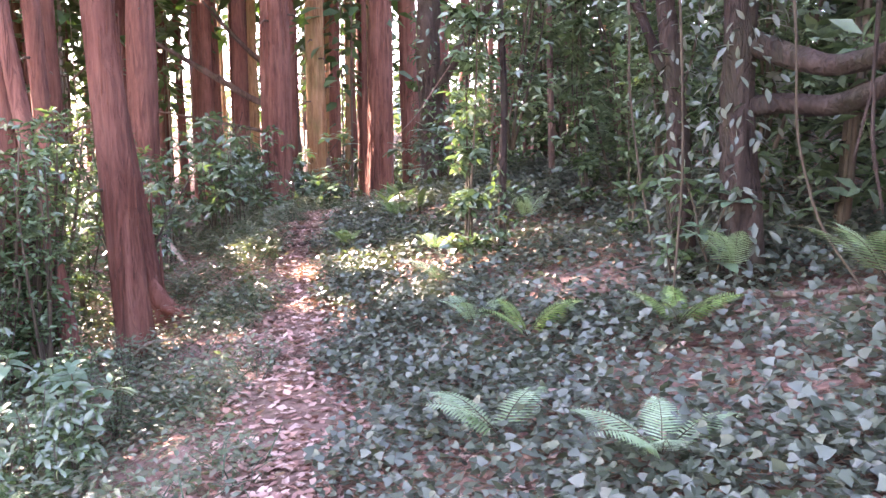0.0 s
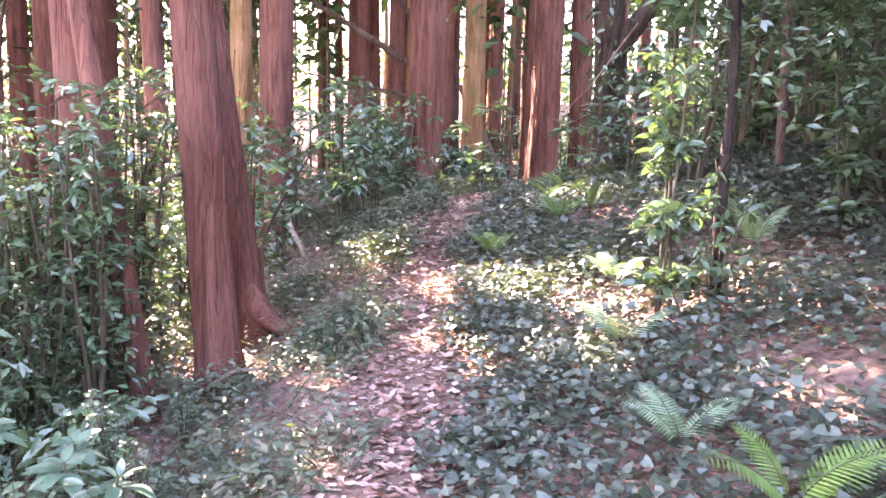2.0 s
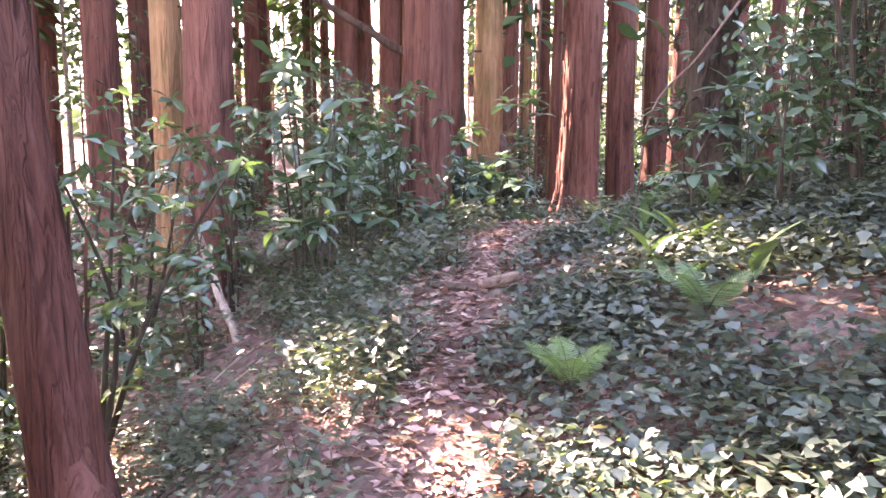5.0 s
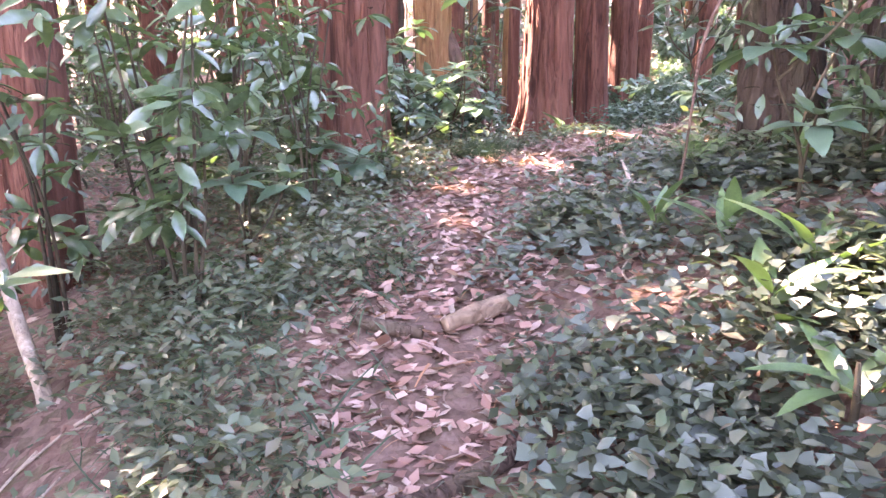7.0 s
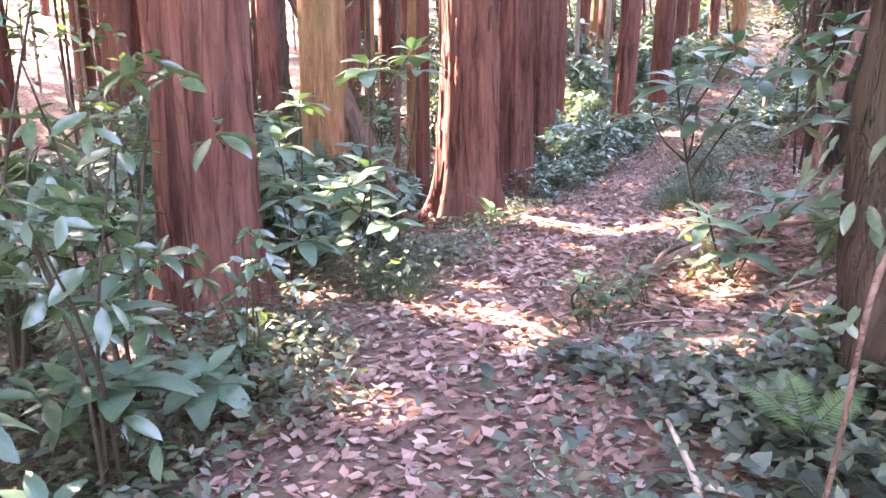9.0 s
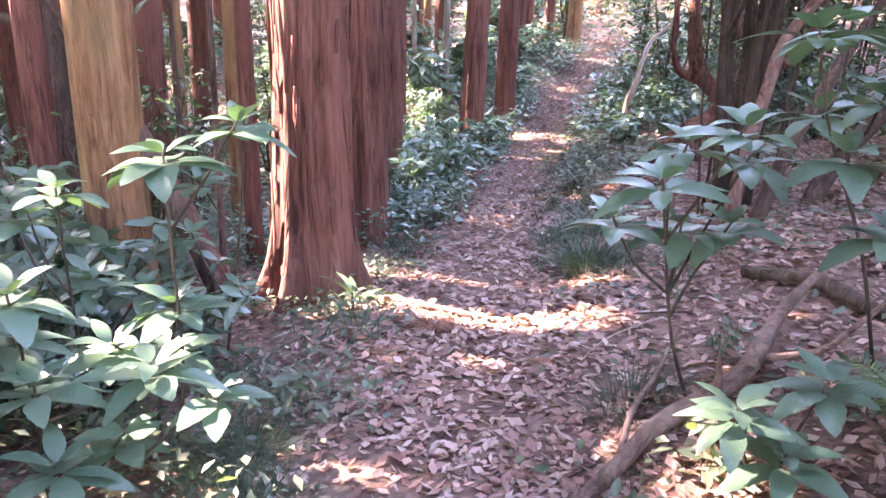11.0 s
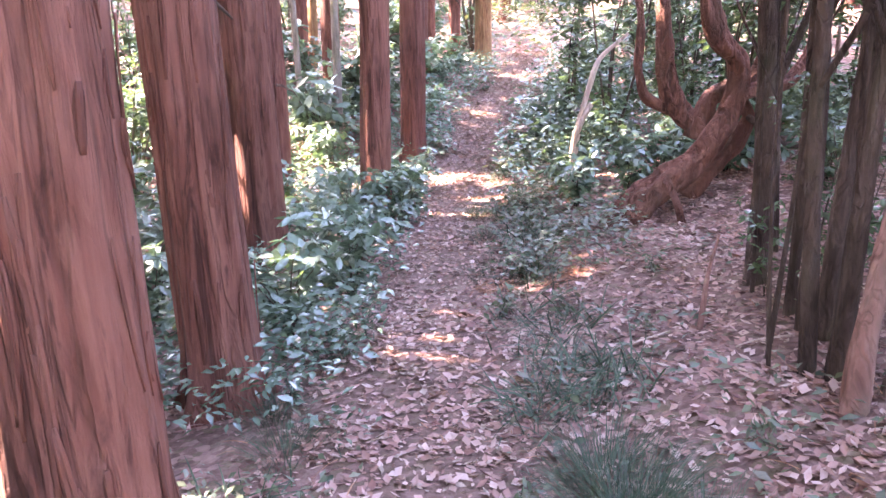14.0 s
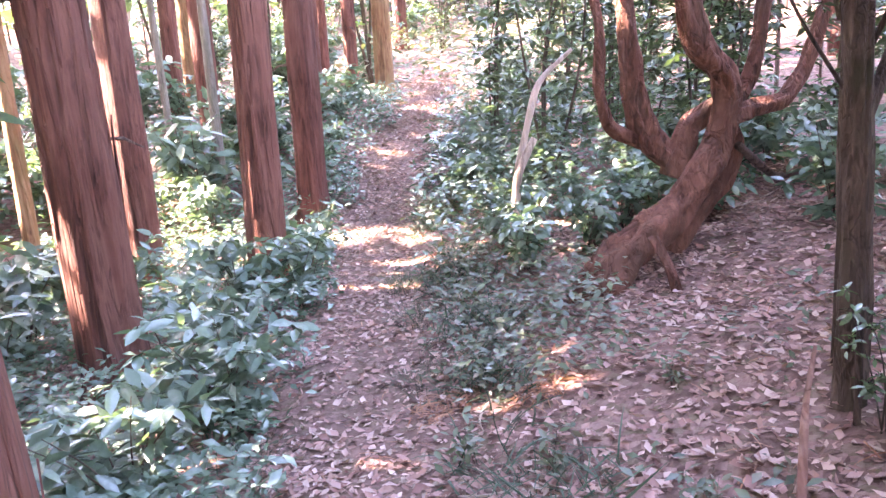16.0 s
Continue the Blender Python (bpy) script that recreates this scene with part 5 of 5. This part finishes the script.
# ivy climbing trunks
for x, y, r, h, n, lab, seed in [(.0, 10.3, .16, 2.3, 420, "broad leaves clinging to the dark trunk", 1), (2.38, 4.3, .085, 2.3, 620, "ivy wrapped round the crooked trunk", 2), (2.13, 4.6, .055, 1.8, 360, "ivy wrapped round the thin trunk", 3), (-3.7, 9.95, .2, 1.1, 260, "ivy at the foot of the cedar", 4),
                             (-2.05, 5.77, .09, .6, 60, "ivy at the thin cedar foot", 5)]:
    rng = np.random.default_rng(700 + seed)
    a, z = rng.uniform(0, 6.28, n), h * rng.uniform(0, 1, n) ** 1.1
    rr = r + rng.uniform(0, .13, n)
    p = np.stack([rr * np.cos(a), rr * np.sin(a), z], 1)
    d = np.stack([np.cos(a) * .7, np.sin(a) * .7, -rng.uniform(.1, 1, n)], 1) + rng.normal(0, .45, (n, 3))
    u = np.stack([np.cos(a) * .5, np.sin(a) * .5, np.ones(n)], 1) + rng.normal(0, .35, (n, 3))
    solid("climbing_ivy", cloud("climbing_ivy", LEAF_BROAD, p, d, u, rng.uniform(.05, .09, n) * (1.3 if seed == 1 else .95), M_DARKLEAF if seed == 1 else M_IVY), lab, "ivy", kind="stuff", at=ground_at(x, y))

# rusty heaps of dropped cedar foliage
for i, (x, y, r) in enumerate([(.52, 17.2, .16), (-.28, 18.1, .14), (.95, 16.9, .16), (-.95, 13.35, .12), (.9, 4.5, .14), (1.15, 4.3, .12)]):
    rng = np.random.default_rng(720 + i)
    n = 130
    a, q = rng.uniform(0, 6.28, n), r * rng.uniform(0, 1, n) ** .6
    px, py = x + q * np.cos(a), y + q * np.sin(a)
    p = np.stack([px, py, height(px, py) + rng.uniform(.005, .04, n)], 1) - np.array(ground_at(x, y))
    solid("dead_foliage", cloud("dead_foliage", BLADE, p, rnd_dirs(rng, n, .25), ups(rng, n, .4), rng.uniform(.06, .16, n), M_RUST, 1.6), "rusty heap of dropped cedar foliage", "leaf litter", "rusty heaps", at=ground_at(x, y))

# leafy boughs of the multi-stemmed evergreens
for x, y, s, dz in [(1.85, 16.1, .5, 1.35), (1.35, 14.9, .42, 1.5), (2.2, 14.6, .5, 1.0), (2.7, 16.3, .6, 1.0), (1.6, 15.3, .3, .1)]:
    place(EV[int(x * 10) % 3], x, y, x * 5, s, z=hz(x, y) + dz, label="leafy bough hanging from the evergreen stems")

# ---------- the forest around ----------
rng = np.random.default_rng(800)
taken = [(o.location.x, o.location.y) for o in scene.objects if o.parent is None and o.get("category") == "tree"]


def far_cedar(i, mat, r, tall, xy, lab, n=430):
    return cedar("forest_tree", lab, xy, (.01, .01), r, tall, .25, mat, 10, 820 + i, crown=n, stubs=0, group="forest behind", wide=1.6 if r > .05 else .5)


PROTO = [far_cedar(0, M_CEDAR, .14, 14, (-9.2, 13.5), "tall red-barked cedar in the forest"), far_cedar(1, M_OCHRE, .11, 13, (-10.4, 18), "slim ochre cypress in the forest"), far_cedar(2, M_CEDAR, .17, 16, (-11.6, 8), "thick red-barked cedar in the forest")]
SLIM = [far_cedar(3, M_GREY, .035, 7, (-7.9, 16.4), "thin pale pole tree in the forest", 90), far_cedar(4, M_DARK, .03, 6, (-8.4, 12.2), "thin dark pole tree in the forest", 90)]
TALL = {PROTO[0]: 14, PROTO[1]: 13, PROTO[2]: 16}
for o in PROTO + SLIM:
    taken.append((o.location.x, o.location.y))


def plant_tree(proto, x, y, turn, scale):
    """A forest tree whose crown leaves the canopy's gaps open."""
    t = place(proto, x, y, turn, scale, .05)
    if proto in TALL and -26 < x < 3 and 0 < y < 45:
        h = TALL[proto]
        for c in t.children:
            if c.name.startswith("crown"):
                c.data = crown_mesh(int(x * 37 + y * 91) % 9973, h * .42, h + 1, 1.9, 430, size=(.45, .8), where=(x, y, hz(x, y)), turn=turn, scale=scale)
    return t


def forest(n, protos, d0, d1, y0, y1, gap, low, high, radius, scale):
    made = tries = 0
    while made < n and tries < n * 40:
        tries += 1
        y = rng.uniform(y0, y1)
        x = float(trail_x(y)) + rng.uniform(d0, d1)
        if -14 < x - trail_x(y) < -2 and 24 < y < 42 and rng.uniform() < .75:      # the open sunny slope
            continue
        if min((x - a) ** 2 + (y - b) ** 2 for a, b in taken) < gap ** 2 or shades_a_spot(x, y, low, high, radius):
            continue
        taken.append((x, y))
        plant_tree(protos[rng.integers(len(protos))], x, y, rng.uniform(0, 6.28), rng.uniform(*scale))
        made += 1


forest(85, PROTO, -30, -5, -6, 55, 1.5, 0, 6, .15, (.8, 1.15))
forest(40, PROTO, -4.5, 30, 30, 60, 1.4, 0, 6, .15, (.8, 1.15))
forest(45, PROTO, 4.5, 28, -10, 40, 1.6, 6.5, 15, .3, (.8, 1.15))
forest(14, PROTO, -12, 12, -16, -4, 1.6, 6.5, 15, .3, (.8, 1.15))
forest(130, SLIM, -16, -2.6, 9, 45, .35, 3.5, 7, .5, (.7, 1.3))
forest(40, SLIM, 2.2, 8, 4, 30, .3, 3.5, 7, .25, (.6, 1.1))
for i in range(36):
    y = rng.uniform(0, 50)
    x = float(trail_x(y)) + rng.choice([-1, 1]) * rng.uniform(8.5, 24)
    place((LA if x < trail_x(y) else EV)[i % 3], x, y, rng.uniform(0, 6.28), rng.uniform(.9, 1.8))
for i in range(26):
    y = rng.uniform(32, 48)
    x = float(trail_x(y)) + rng.uniform(-9, 9)
    place((LA + EV)[i % 6], x, y, rng.uniform(0, 6.28), rng.uniform(.9, 1.5))

# airy understorey that fills the view between the trunks
AIRY = [shrub("understorey_tree", "airy small-leaved understorey tree down the slope", ground_at(*xy), 4.6, 1.1, 4, 150, 6, M_LAUREL, (.08, .14), 901 + i, "understorey trees", LEAF_FAR, .3, .014, "tree") for i, xy in enumerate([(-8.2, 14.4), (-9.6, 19.6)])]
made = 0
tries = 0
while made < 18 and tries < 2000:
    tries += 1
    y = rng.uniform(7, 46)
    x = float(trail_x(y)) - rng.uniform(5.5, 20)
    if shades_a_spot(x, y, 1.5, 5.5, 1.0):
        continue
    place(AIRY[made % 2], x, y, rng.uniform(0, 6.28), rng.uniform(.8, 1.3))
    made += 1
for i in range(16):
    y = rng.uniform(27, 44)
    place(AIRY[i % 2], float(trail_x(y)) + rng.uniform(-8, 10), y, rng.uniform(0, 6.28), rng.uniform(.7, 1.2))
for i in range(70):
    y = rng.uniform(15.5, 40)
    x = float(trail_x(y)) - rng.uniform(1.6, 11)
    place(AU[i % 3], x, y, rng.uniform(0, 6.28), rng.uniform(.9, 1.6))

# extra trees added on the sun's side; their unseen crowns block stray sun
forest(14, PROTO, -12, -5.5, 15.5, 24, .9, 0, 6, .15, (.9, 1.2))
# hand-placed sun blockers, mostly out of view, each set along a sun ray
for x, y in ((-10.0, 12.4), (-8.6, 11.6), (-10.3, 13.3), (-8.5, 12.5), (-10.8, 16.8), (-9.2, 15.9), (-11.6, 16.2), (-6.8, 27.6), (-5.2, 26.6), (-8.2, 29.0), (-4.5, 28.5), (-5.0, 22.8), (-6.6, 23.7), (-8.2, 9.3), (-6.6, 8.7), (-9.6, 9.9), (-7.4, 8.0), (-6.6, 18.3), (-5.4, 17.5)):
    plant_tree(PROTO[2], x, y, x, 1.1)

# far wooded slopes that close the view
rng = np.random.default_rng(950)
n = 16000
a = rng.uniform(-.5, 3.7, n)
r = rng.uniform(26, 62, n)
px, py = r * np.cos(a) * 1.0, 12 + r * np.sin(a)
z = height(px, py) + 4.2 * rng.uniform(0, 1, n) ** 1.3 * (.65 + .35 * np.sin(px * .35) * np.cos(py * .3))
solid("far_woods", cloud("far_woods", LEAF_FAR, np.stack([px, py, z], 1), rnd_dirs(rng, n, .5), ups(rng, n, .6), rng.uniform(.4, .9, n), M_LAUREL, 1.3), "distant wooded slope closing the view between trunks", "woods", kind="stuff")
